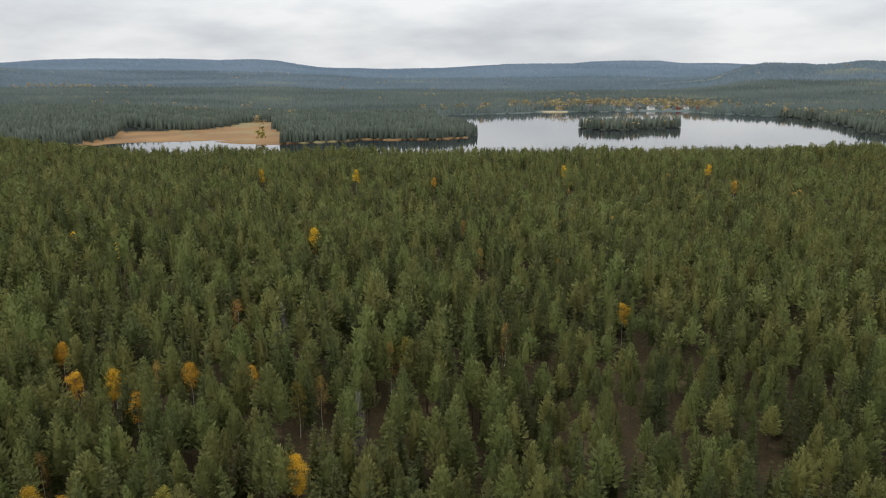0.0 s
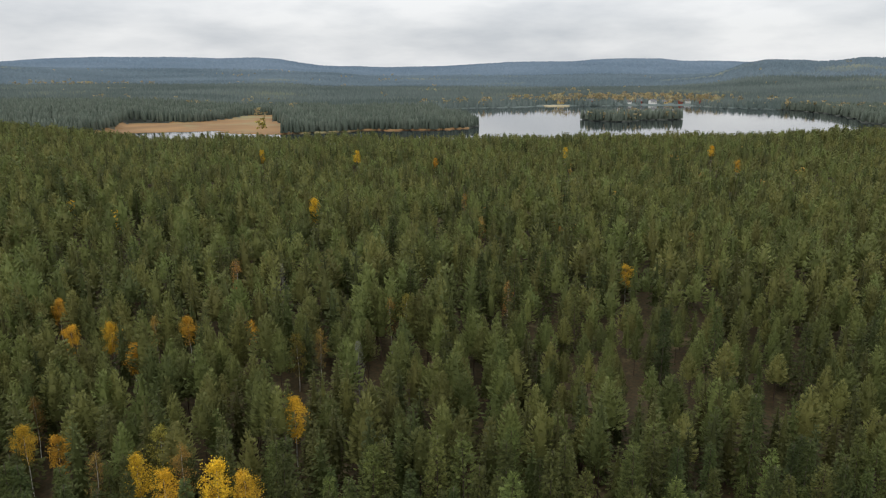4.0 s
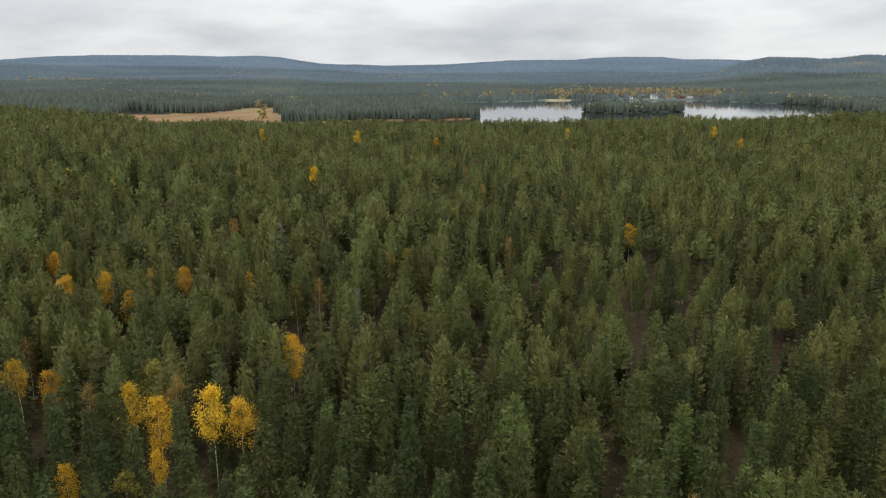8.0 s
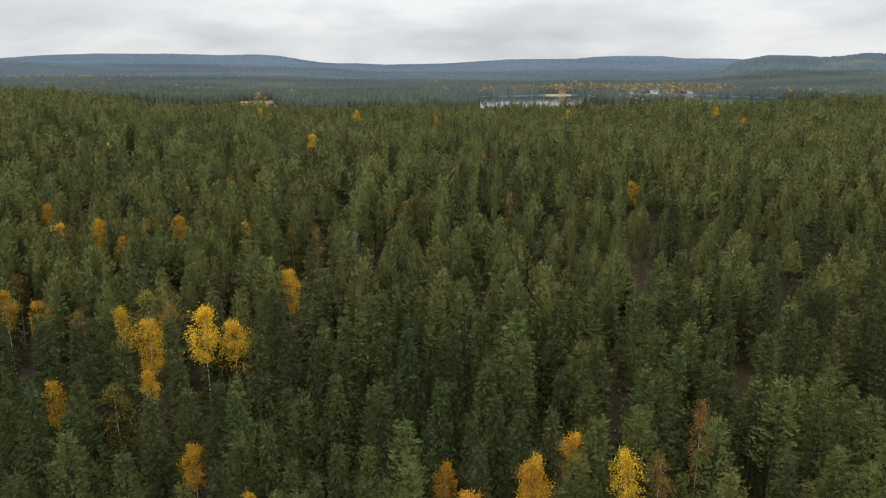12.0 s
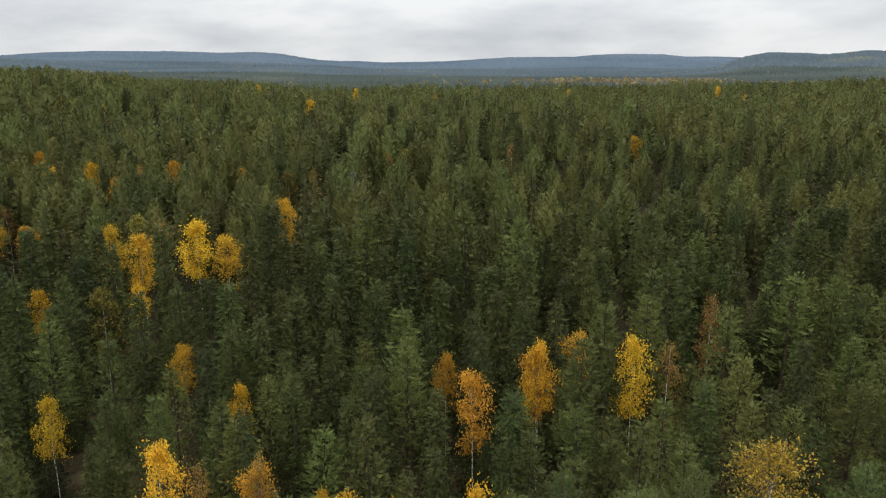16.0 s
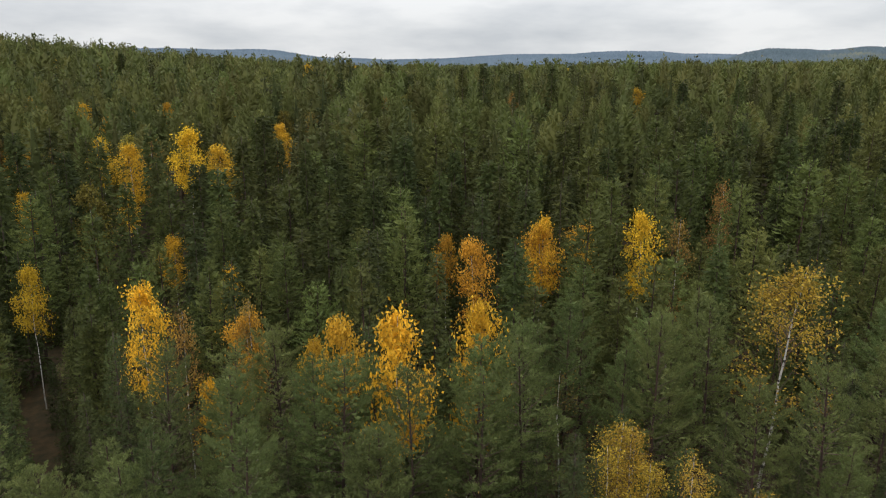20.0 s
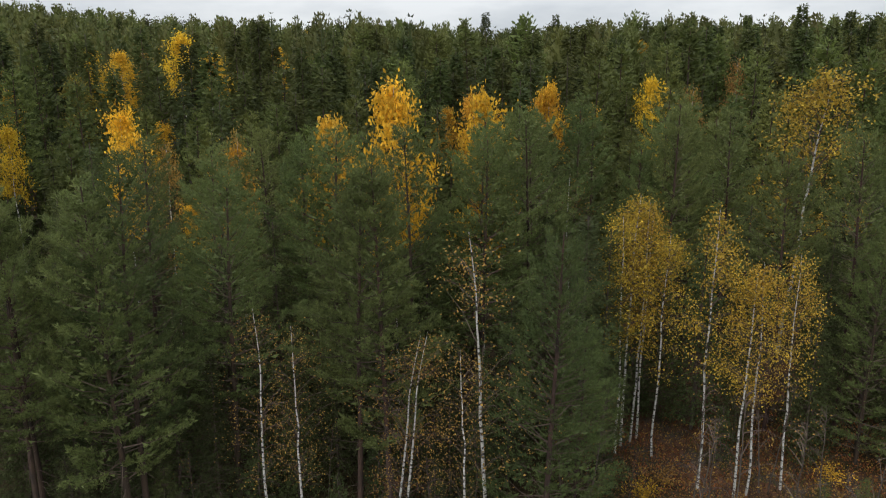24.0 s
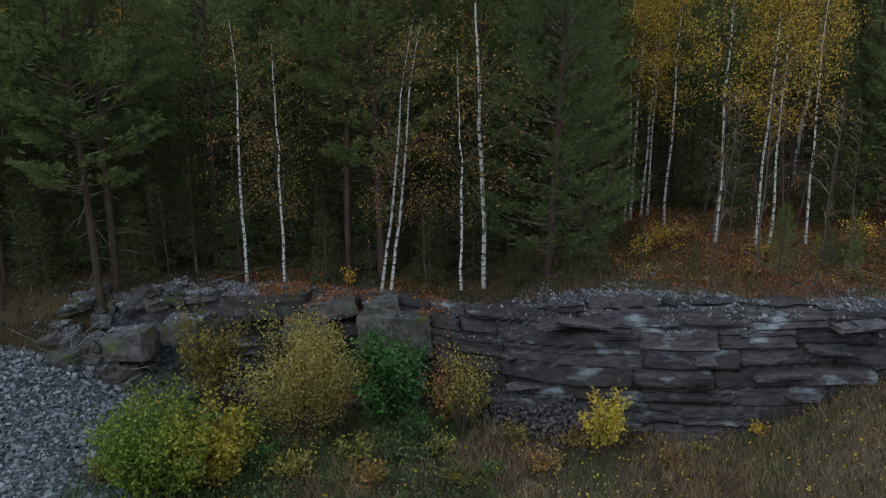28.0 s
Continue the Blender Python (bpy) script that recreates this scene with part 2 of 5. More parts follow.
def mesh_data(name, verts, faces, mat, tint=None, smooth=False, index=None):
    """A mesh from arrays: all triangles or all quads."""
    verts, faces = np.asarray(verts, np.float32), np.asarray(faces, np.int32)
    k, n = faces.shape[1], len(faces)
    me = bpy.data.meshes.new(name)
    me.vertices.add(len(verts))
    me.vertices.foreach_set("co", verts.ravel())
    me.loops.add(n * k)
    me.loops.foreach_set("vertex_index", faces.ravel())
    me.polygons.add(n)
    me.polygons.foreach_set("loop_start", np.arange(0, n * k, k, dtype=np.int32))
    for one in (mat if isinstance(mat, (list, tuple)) else [mat]):
        me.materials.append(one)
    if index is not None:
        me.polygons.foreach_set("material_index", np.asarray(index, np.int32))
    me.polygons.foreach_set("use_smooth", np.full(n, smooth))
    if tint is not None:
        me.attributes.new("tint", "FLOAT", "POINT").data.foreach_set("value", np.asarray(tint, np.float32))
    me.update(calc_edges=True)
    return me


def part(name, data, parent, label=""):
    ob = new(name, data)
    ob.parent = parent
    if label:
        ob["label"] = label
    return ob


def noise2(x, y, scale, seed=0.0):
    """Smooth waves that pass for noise, about -1 to 1, for arrays."""
    x, y = np.asarray(x) / scale, np.asarray(y) / scale
    total = 0
    for k, (a, b, c) in enumerate(((1.0, 0.37, 1.3), (-0.53, 1.13, 4.1), (1.71, -1.29, 2.2), (2.3, 1.9, 5.6), (-2.9, 3.1, 0.7))):
        total = total + np.sin(a * x + b * y + c + seed * (k + 1.7)) / (1 + 0.5 * k)
    return total / 2.6


def smooth01(t):
    t = np.clip(t, 0, 1)
    return t * t * (3 - 2 * t)


# ---- the lie of the land ----
LAKE = 12.5


def edge_y(x):
    """Where the top edge of the rock cut runs."""
    return np.interp(x, (-40, -17, -11, -6, -2, 1, 4.5, 11, 16, 22, 60), (29, 26.5, 26.8, 27.4, 27.2, 25.4, 23.6, 22.5, 22.5, 24.0, 33))


def inside(x, y, ring):
    """1 inside a ring of points, 0 outside, for arrays."""
    x, y = np.asarray(x, float), np.asarray(y, float)
    hit = np.zeros(x.shape, bool)
    for (ax, ay), (bx, by) in zip(ring, ring[1:] + ring[:1]):
        cross = ((ay > y) != (by > y)) & (x < (bx - ax) * (y - ay) / (by - ay + 1e-9) + ax)
        hit ^= cross
    return hit


SHORE = [(-700, 640), (-420, 745), (-378, 798), (-364, 823), (-312, 836), (-269, 863), (-253, 856), (-264, 838), (-229, 816), (-190, 812), (-142, 825), (-115, 838), (-96, 863), (-56, 863), (-16, 863), (28, 885), (40, 925), (38, 1010), (0, 1120), (-30, 1250), (6, 1335), (122, 1385), (179, 1425), (351, 1462), (462, 1458), (497, 1400), (537, 1362), (568, 1315), (603, 1280), (612, 1194), (597, 1119), (575, 1032), (559, 975), (567, 930), (600, 880), (700, 640)]
ISLAND = [(197, 1052), (203, 1020), (222, 1008), (241, 995), (262, 1010), (276, 1036), (301, 1040), (335, 1042), (345, 1058), (320, 1088), (270, 1078), (215, 1085)]
MARSH_RING = [(-395, 790), (-345, 780), (-240, 800), (-180, 800), (-178, 850), (-200, 930), (-240, 1035), (-258, 1140), (-303, 1146), (-308, 1090), (-325, 1010), (-363, 978), (-420, 985), (-395, 880)]


def warp(x, y):
    return x + 5 * noise2(x, y, 25, 1.0), y + 8 * noise2(x, y, 30, 2.0)


def is_lake(x, y):
    u, v = warp(x, y)
    return inside(u, v, SHORE) & ~inside(u, v, ISLAND)


FAR_BEARINGS = (-0.75, -0.62, -0.59, -0.565, -0.53, -0.46, -0.37, -0.30, -0.25, -0.22, -0.19, -0.165, -0.14, 0.0, 0.04, 0.09, 0.17, 0.2, 0.24, 0.285, 0.32, 0.37, 0.42, 0.6)
FAR_RISES = (83, 79, 67, 75, 86, 94, 91, 78, 86, 79, 57, 42, 37, 47, 58, 69, 73, 85, 92, 92, 75, 73, 65, 55)
NEAR_BEARINGS = (0.3, 0.36, 0.4, 0.43, 0.48, 0.5, 0.53, 0.555, 0.58, 0.61, 0.65, 0.8)
NEAR_RISES = (0, 20, 62, 76, 75, 72, 78, 88, 86, 82, 83, 76)


def height(x, y):
    x, y = np.asarray(x, float), np.asarray(y, float)
    base_y = (0, 26, 30, 60, 100, 150, 200, 250, 300, 400, 470, 520, 700)
    base_z = (0.2, 0.4, 0.5, 3, 8.0, 11.0, 14.8, 17.3, 18.3, 19.5, 21.0, 22.0, 22.0)
    crest_y = np.interp(x, (-500, -330, -165, -60, 0, 150, 350, 500), (510, 500, 440, 480, 505, 520, 550, 560))
    crest_z = np.interp(x, (-500, -330, -165, -60, 0, 150, 350, 500), (42, 38.5, 26.5, 22, 21.5, 23.5, 26, 27))
    top = np.interp(y, base_y, base_z)
    top = top + (crest_z - np.interp(crest_y, base_y, base_z)) * smooth01((y - 120) / (crest_y - 120))
    top = np.where(y > crest_y, np.maximum(crest_z - 0.15 * (y - crest_y) - 0.0006 * (y - crest_y) ** 2, LAKE + 1.2), top)
    top = top + 3.0 * smooth01((x - 12) / 40) * smooth01((y - 55) / 45) * smooth01((260 - y) / 90)
    top = top + 5.6 * smooth01((-x - 50) / 90) * smooth01((y - 150) / 130) * smooth01((450 - y) / 140)
    top = top + 1.1 * smooth01((x - 1.2) / 4.5) * smooth01((60 - y) / 20)
    top = top + (0.9 * noise2(x, y, 28, 0.3)) * smooth01((y - 40) / 40)
    low = -3.3 + 3.0 * smooth01((x - 7.5) / 9.5) * smooth01((y - 12) / 10) + 2.8 * smooth01((-8.5 - x) / 7.0) * smooth01((y - 15) / 10) + 0.15 * noise2(x, y, 2.5) - 0.05 * np.clip(15 - y, 0, 60)
    step = smooth01((y - edge_y(x) - 0.35) / 0.9)
    z = low + (top - low) * step
    far = LAKE + 1.5 + 5 * (1 + noise2(x, y, 260, 3.0)) * smooth01((y - 1490) / 420) + 26 * smooth01((y - 2200) / 1500)
    far = far + 9 * smooth01((-x - 330) / 200) * smooth01((y - 640) / 200)

    def hill(cx, cy, wx, wy, h):
        return h * np.exp(-((x - cx) / wx) ** 2 - ((y - cy) / wy) ** 2)
    # two skylines: a far ridge all along, and a nearer one that closes the valley on one side
    bearing = x / np.maximum(y, 1.0)
    far_ridge = np.interp(bearing, FAR_BEARINGS, FAR_RISES)
    near_ridge = np.interp(bearing, NEAR_BEARINGS, NEAR_RISES)
    back = np.where(y < 4300, np.exp(-((y - 4300) / 520) ** 2), 1.0)
    far = far + far_ridge * back * (y > 2600) + near_ridge * np.exp(-((y - 2950) / 560) ** 2)
    far = far + hill(-2150, 3000, 520, 500, 58) + hill(-1300, 3500, 700, 350, 20)
    far = np.where(is_lake(x, y), LAKE - 2.0, far)
    far = np.where(inside(*warp(x, y), MARSH_RING) & ~is_lake(x, y), LAKE + 0.5, far)
    t = smooth01((y - 640) / 60)
    return z * (1 - t) + far * t


rows_y = np.concatenate([-np.geomspace(2500, 20, 14), np.arange(-10, 14, 4.0), np.arange(14, 36, 0.22), np.geomspace(36, 600, 110), np.geomspace(606, 4700, 240)])
cols_u = np.linspace(-1, 1, 201)
gw = np.maximum(220, np.abs(rows_y) * 0.78 + 160)
gx = np.sign(cols_u) * np.abs(cols_u) ** 1.6
GX, GY = gx[None, :] * gw[:, None], np.repeat(rows_y[:, None], len(gx), 1)
GZ = height(GX, GY)
nr, nc = GX.shape
ids = np.arange(nr * nc).reshape(nr, nc)
quads = np.stack([ids[:-1, :-1], ids[:-1, 1:], ids[1:, 1:], ids[1:, :-1]], -1).reshape(-1, 4)
cx = (GX[:-1, :-1] + GX[1:, 1:]).ravel() / 2
cy = (GY[:-1, :-1] + GY[1:, 1:]).ravel() / 2
kind = np.zeros(len(quads), int)
kind[cy < edge_y(cx) + 0.4] = 1
kind[(cy > edge_y(cx) - 0.1) & (cy < edge_y(cx) + 1.6) & (np.abs(cx) < 40)] = 5
kind[(cy > edge_y(cx) + 1.6) & (cy < 46) & (noise2(cx, cy, 2.5, 5.0) + 0.95 * (cx > 6.5) > 0.6)] = 2
kind[(cx < -9.4 + 0.3 * np.maximum(0, 22.5 - cy)) & (cx > -22) & (cy > 12) & (cy < edge_y(cx) + np.where(cx < -12.5, -1.6, 0.9))] = 6
kind[(cx < -12.5) & (cx > -40) & (cy > edge_y(cx) - 1.6) & (cy < edge_y(cx) + 1.6)] = 0
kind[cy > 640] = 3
# ground past the lake shares the haze-tinted colour of those woods
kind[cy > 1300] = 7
low_z = np.minimum(np.minimum(GZ[:-1, :-1], GZ[1:, 1:]), np.minimum(GZ[:-1, 1:], GZ[1:, :-1])).ravel()
kind[(cy > 700) & (cy < 900) & (cx < 60) & (low_z < LAKE)] = 4
# hill ground takes the same haze-blue colour as its woods
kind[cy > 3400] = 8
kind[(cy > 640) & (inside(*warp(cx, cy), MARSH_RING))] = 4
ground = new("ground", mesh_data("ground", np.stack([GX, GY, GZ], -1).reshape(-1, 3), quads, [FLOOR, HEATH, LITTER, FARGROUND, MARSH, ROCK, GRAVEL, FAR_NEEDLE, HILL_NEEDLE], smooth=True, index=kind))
tagged(ground, "forest floor, dry heath below a rock cut, and wooded land out to low hills", "ground", kind="structure")
lake = new("water", mesh_data("water", [(-1200, 600, LAKE), (1200, 600, LAKE), (1200, 1650, LAKE), (-1200, 1650, LAKE)], [(0, 1, 2, 3)], WATER))
tagged(lake, "calm grey forest lake with a small wooded island", "lake", kind="structure")

# ---- trees ----


def tube(points, radii, sides=6):
    """A tapered tube along points: verts and quads."""
    points, radii = np.asarray(points, float), np.asarray(radii, float)
    along = np.gradient(points, axis=0)
    along /= np.linalg.norm(along, axis=1)[:, None] + 1e-9
    side = np.cross(along, (0.31, 0.95, 0.05))
    side /= np.linalg.norm(side, axis=1)[:, None] + 1e-9
    other = np.cross(along, side)
    a = np.linspace(0, 2 * np.pi, sides, endpoint=False)
    ring = points[:, None] + radii[:, None, None] * (np.cos(a)[None, :, None] * side[:, None] + np.sin(a)[None, :, None] * other[:, None])
    idx = np.arange(len(points) * sides).reshape(len(points), sides)
    nxt = np.roll(idx, -1, 1)
    return ring.reshape(-1, 3), np.stack([idx[:-1], nxt[:-1], nxt[1:], idx[1:]], -1).reshape(-1, 4)


def join(pieces):
    verts, faces, at = [], [], 0
    for v, f in pieces:
        verts.append(v)
        faces.append(np.asarray(f) + at)
        at += len(v)
    return np.concatenate(verts), np.concatenate(faces)


def unit(v):
    return v / (np.linalg.norm(v, axis=-1, keepdims=True) + 1e-9)


def blades(at, way, length, width, rng):
    """Thin triangles from each place along each way."""
    side = unit(np.cross(way, rng.normal(size=way.shape))) * np.reshape(width, (-1, 1)) / 2
    tip = at + way * np.reshape(length, (-1, 1))
    mid = at + way * np.reshape(length, (-1, 1)) * 0.35
    v = np.stack([mid - side, mid + side, tip], 1).reshape(-1, 3)
    return v, np.arange(len(v)).reshape(-1, 3)


def leaf_quads(at, size, rng):
    """Small diamond leaves, turned at random."""
    n = len(at)
    a, b = unit(rng.normal(size=(n, 3))), rng.normal(size=(n, 3))
    b = unit(np.cross(a, b))
    s = np.reshape(size, (-1, 1)) * rng.uniform(0.7, 1.3, (n, 1))
    v = np.stack([at - a * s, at - b * s * 0.6, at + a * s, at + b * s * 0.6], 1).reshape(-1, 3)
    return v, np.arange(len(v)).reshape(-1, 4)


def trunk_line(h, lean, rng, n=9):
    t = np.linspace(0, 1, n)
    bend = rng.uniform(0, 2 * np.pi)
    off = lean * (t ** 1.5)[:, None] * np.array([[np.cos(bend), np.sin(bend)]]) + np.cumsum(rng.normal(0, 0.02, (n, 2)), 0) * (t > 0)[:, None]
    return np.column_stack([off, t * h])


def on_line(line, z):
    return np.column_stack([np.interp(z, line[:, 2], line[:, k]) for k in (0, 1)] + [z])


def pads(at, way, length, width, rng, cup=0.3):
    """Boughs as bent pads: two triangles each, folded along the middle."""
    side = unit(np.cross(way, (0.0, 0.0, 1.0)) + rng.normal(0, 0.35, way.shape)) * np.reshape(width, (-1, 1)) / 2
    ln = np.reshape(length, (-1, 1))
    mid = at + way * ln * 0.55 - np.array([0, 0, 1.0]) * np.reshape(width, (-1, 1)) * cup
    v = np.stack([at, mid + side, at + way * ln, mid - side], 1).reshape(-1, 3)
    i = np.arange(len(at))[:, None] * 4
    return v, np.concatenate([i + (0, 1, 2), i + (0, 2, 3)])


PINE_SHAPE = ((0, 0.1, 0.25, 0.5, 0.75, 0.9, 1), (0.7, 0.97, 1.0, 0.76, 0.46, 0.22, 0.05))
SPRUCE_SHAPE = ((0, 0.08, 0.3, 0.5, 0.85, 1), (0.75, 1.0, 0.82, 0.6, 0.2, 0.03))


def conifer(species, h, seed, bare=0.3, spread=2.4, twigs=9, tufts=3, fan=5, blade=0.19, thin=0.22, filler=160, pad=0.5, step=0.6, dead=16, limbed=True):
    """Trunk (quads), limbs (quads) and needles (triangles) of a pine or spruce, grown whorl by whorl."""
    rng = np.random.default_rng(seed)
    pine = species == "pine"
    line = trunk_line(h, 0.45 if pine else 0.1, rng)
    r0 = 0.0088 * h
    trunk = tube(line, r0 * (1 - 0.9 * np.linspace(0, 1, len(line))) + 0.012, 7)
    limbs, at, way = [], [], []
    z, s = bare * h, np.linspace(0, 1, 5)
    shape = PINE_SHAPE if pine else SPRUCE_SHAPE
    while z < h * 0.985:
        t = (z - bare * h) / (h - bare * h)
        reach = spread * np.interp(t, *shape) + 0.08
        count = rng.integers(4, 7) if pine else rng.integers(6, 9)
        rise = (0.05 + 1.0 * t ** 1.5) if pine else (-0.32 + 0.9 * t ** 2)
        turn = rng.uniform(0, 6.28)
        for k in range(count):
            a = turn + k * 6.28 / count + rng.normal(0, 0.3)
            ln = reach * rng.uniform(0.62, 1.2)
            curl = rise + rng.normal(0, 0.1) + (0.3 if pine else 0.28) * s
            p = on_line(line, np.array([z + rng.normal(0, 0.12)]))[0] + np.column_stack([np.cos(a) * s * ln, np.sin(a) * s * ln, s * ln * curl])
            p[1:, :2] += np.cumsum(rng.normal(0, 0.03 * ln, (4, 2)), 0)
            if limbed:
                limbs.append(tube(p[::2], np.linspace(0.009 * ln + 0.006, 0.003, 3), 3))
            m = max(2, int(twigs * min(1.0, ln / (0.6 * spread))))
            q = np.linspace(0.42 if pine else 0.12, 1.0, m) + rng.uniform(-0.03, 0.03, m)
            c = np.column_stack([np.interp(q, s, p[:, i]) for i in range(3)])
            along = unit(p[-1] - p[0])
            across = np.array([-np.sin(a), np.cos(a), 0.0])
            sign = np.where(np.arange(m) % 2, 1.0, -1.0)[:, None]
            d = unit(along * 0.75 + across * sign * rng.uniform(0.5, 1.0, (m, 1)) + np.array([0, 0, 0.25 if pine else -0.35]) + rng.normal(0, 0.12, (m, 3)))
            tl = 0.42 * ln * (1.2 - q) + 0.16
            u = rng.uniform(0.25, 1.0, (m, tufts))
            at.append((c[:, None] + d[:, None] * (u * tl[:, None])[..., None]).reshape(-1, 3))
            way.append(np.repeat(unit(d + along * 0.3 + np.array([0, 0, 0.5 if pine else -0.3])), tufts, 0))
        z += step * rng.uniform(0.75, 1.25) * (1 if pine else 0.75)
    at, way = np.repeat(np.concatenate(at), fan, 0), np.repeat(np.concatenate(way), fan, 0)
    way = unit(way + rng.normal(0, 0.42, way.shape))
    at = at + rng.normal(0, 0.035, at.shape)
    needles = [blades(at, way, blade * rng.uniform(0.7, 1.3, len(at)), blade * thin * rng.uniform(0.7, 1.4, len(at)), rng)]
    if filler:
        q, b = rng.uniform(0.02, 0.97, filler), rng.uniform(0, 6.283, filler)
        rad = spread * np.interp(q, *shape) * rng.uniform(0.15, 0.78, filler)
        c = on_line(line, h * (bare + (1 - bare) * q)) + np.column_stack([np.cos(b) * rad, np.sin(b) * rad, np.zeros(filler)])
        w = unit(np.column_stack([np.cos(b), np.sin(b), np.full(filler, 0.35 if pine else -0.3)]) + rng.normal(0, 0.3, (filler, 3)))
        needles.append(pads(c, w, pad * rng.uniform(0.6, 1.3, filler), 0.55 * pad * rng.uniform(0.7, 1.3, filler), rng))
    for k in range(max(dead, 0 if limbs else 2)):
        zz = rng.uniform(min(0.1, bare), bare + 0.12) * h
        a, ln = rng.uniform(0, 6.28), rng.uniform(0.6, 2.0)
        q = np.linspace(0, 1, 4)
        p = on_line(line, np.array([zz]))[0] + np.column_stack([np.cos(a) * q * ln, np.sin(a) * q * ln, -0.25 * ln * q ** 2 + rng.normal(0, 0.05, 4)])
        limbs.append(tube(p, np.linspace(0.018, 0.005, 4), 3))
    return trunk, join(limbs), join(needles)


def birch(h, leaves, size, seed, bare=0.45, spread=1.25, lean=0.4, limbs_n=34, thick=0.006, loose=0.2, top_heavy=1.0):
    """Trunk, limbs and leaves (quads all) of a slender birch with a flame-shaped crown."""
    rng = np.random.default_rng(seed)
    line = trunk_line(h, lean, rng, 12)
    line[1:, :2] += np.cumsum(rng.normal(0, 0.0035 * h, (11, 2)), 0)
    t = np.linspace(0, 1, 12)
    trunk = tube(line, thick * h * (1 - t) ** 0.8 + 0.01, 7)
    limbs, at = [], []
    for k in range(limbs_n):
        t = rng.uniform(0, 1) ** (1 / (0.6 + 0.6 * top_heavy))
        z = h * (bare + (0.96 - bare) * t)
        reach = spread * (0.35 + 0.75 * np.sin(np.pi * (0.2 + 0.72 * t)) - 0.25 * t ** 3) * rng.uniform(0.7, 1.2)
        a, s = rng.uniform(0, 6.28), np.linspace(0, 1, 6)
        up = rng.uniform(0.7, 1.6)
        p = on_line(line, np.array([z]))[0] + np.column_stack([np.cos(a) * reach * s, np.sin(a) * reach * s, reach * up * (s - 0.5 * s ** 2)])
        p[:, 2] = np.minimum(p[:, 2], h * 1.01)
        limbs.append(tube(p[::2], np.linspace(0.02, 0.005, 3), 3))
        for j in range(3):
            b, q = a + rng.normal(0, 0.9), rng.uniform(0.25, 0.9)
            st = np.array([np.interp(q, s, p[:, i]) for i in range(3)])
            ln = reach * rng.uniform(0.3, 0.65)
            p2 = st + np.column_stack([np.cos(b) * ln * s, np.sin(b) * ln * s, ln * (0.5 * s - 0.9 * s ** 2)])
            limbs.append(tube(p2[::2], np.linspace(0.008, 0.003, 3), 3))
            n = max(1, leaves // (limbs_n * 3))
            q = rng.uniform(0, 1.05, n)
            at.append(np.column_stack([np.interp(q, s, p2[:, i]) for i in range(3)]) + rng.normal(0, loose, (n, 3)))
    return trunk, join(limbs), leaf_quads(np.concatenate(at), size, rng)


def tree_thing(name, label, category, group, trunk, limbs, crown, bark, twig, leaf, crown_label):
    base = tagged(new(name), label, category, group)
    part("trunk", mesh_data("trunk", *trunk, bark, smooth=True), base)
    tagged(part("branchwork", mesh_data("branchwork", *limbs, twig), base), kind="stuff")
    tagged(part("crown", mesh_data("crown", *crown, leaf), base, crown_label), kind="stuff")
    return base


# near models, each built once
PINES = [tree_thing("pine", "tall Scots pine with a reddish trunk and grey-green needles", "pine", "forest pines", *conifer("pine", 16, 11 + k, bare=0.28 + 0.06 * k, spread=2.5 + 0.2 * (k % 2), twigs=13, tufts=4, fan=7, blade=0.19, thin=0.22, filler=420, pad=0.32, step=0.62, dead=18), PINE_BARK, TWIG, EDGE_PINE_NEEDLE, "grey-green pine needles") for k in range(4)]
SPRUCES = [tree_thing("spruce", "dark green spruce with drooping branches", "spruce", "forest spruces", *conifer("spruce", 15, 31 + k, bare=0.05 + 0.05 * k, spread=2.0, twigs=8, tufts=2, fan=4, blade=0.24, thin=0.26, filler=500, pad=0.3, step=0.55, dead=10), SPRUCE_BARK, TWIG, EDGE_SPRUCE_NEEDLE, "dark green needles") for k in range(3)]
NEXT_PINES = [tree_thing("pine", "Scots pine with a dense grey-green crown", "pine", "forest pines", *conifer("pine", 16, 41 + k, bare=0.24 + 0.05 * k, spread=2.35, twigs=6, tufts=3, fan=2, blade=0.36, thin=0.3, filler=220, pad=0.75, step=0.62, dead=0, limbed=False), PINE_BARK, TWIG, PINE_NEEDLE, "grey-green pine needles") for k in range(4)]
NEXT_SPRUCES = [tree_thing("spruce", "dark green spruce with a pointed top", "spruce", "forest spruces", *conifer("spruce", 15, 45 + k, bare=0.05, spread=1.9, twigs=5, tufts=2, fan=2, blade=0.38, thin=0.32, filler=260, pad=0.7, step=0.6, dead=0, limbed=False), SPRUCE_BARK, TWIG, SPRUCE_NEEDLE, "dark green needles") for k in range(3)]
MID_PINES = [tree_thing("pine", "Scots pine with a grey-green crown among other pines", "pine", "forest pines", *conifer("pine", 16, 51 + k, bare=0.24 + 0.05 * k, spread=2.35, twigs=4, tufts=2, fan=2, blade=0.5, thin=0.38, filler=200, pad=0.9, step=0.68, dead=0, limbed=False), PINE_BARK, TWIG, PINE_NEEDLE, "grey-green pine needles") for k in range(4)]
MID_SPRUCES = [tree_thing("spruce", "dark pointed spruce in the forest", "spruce", "forest spruces", *conifer("spruce", 15, 61 + k, bare=0.05, spread=1.9, twigs=3, tufts=2, fan=2, blade=0.5, thin=0.38, filler=240, pad=0.8, step=0.62, dead=0, limbed=False), SPRUCE_BARK, TWIG, SPRUCE_NEEDLE, "dark green needles") for k in range(3)]
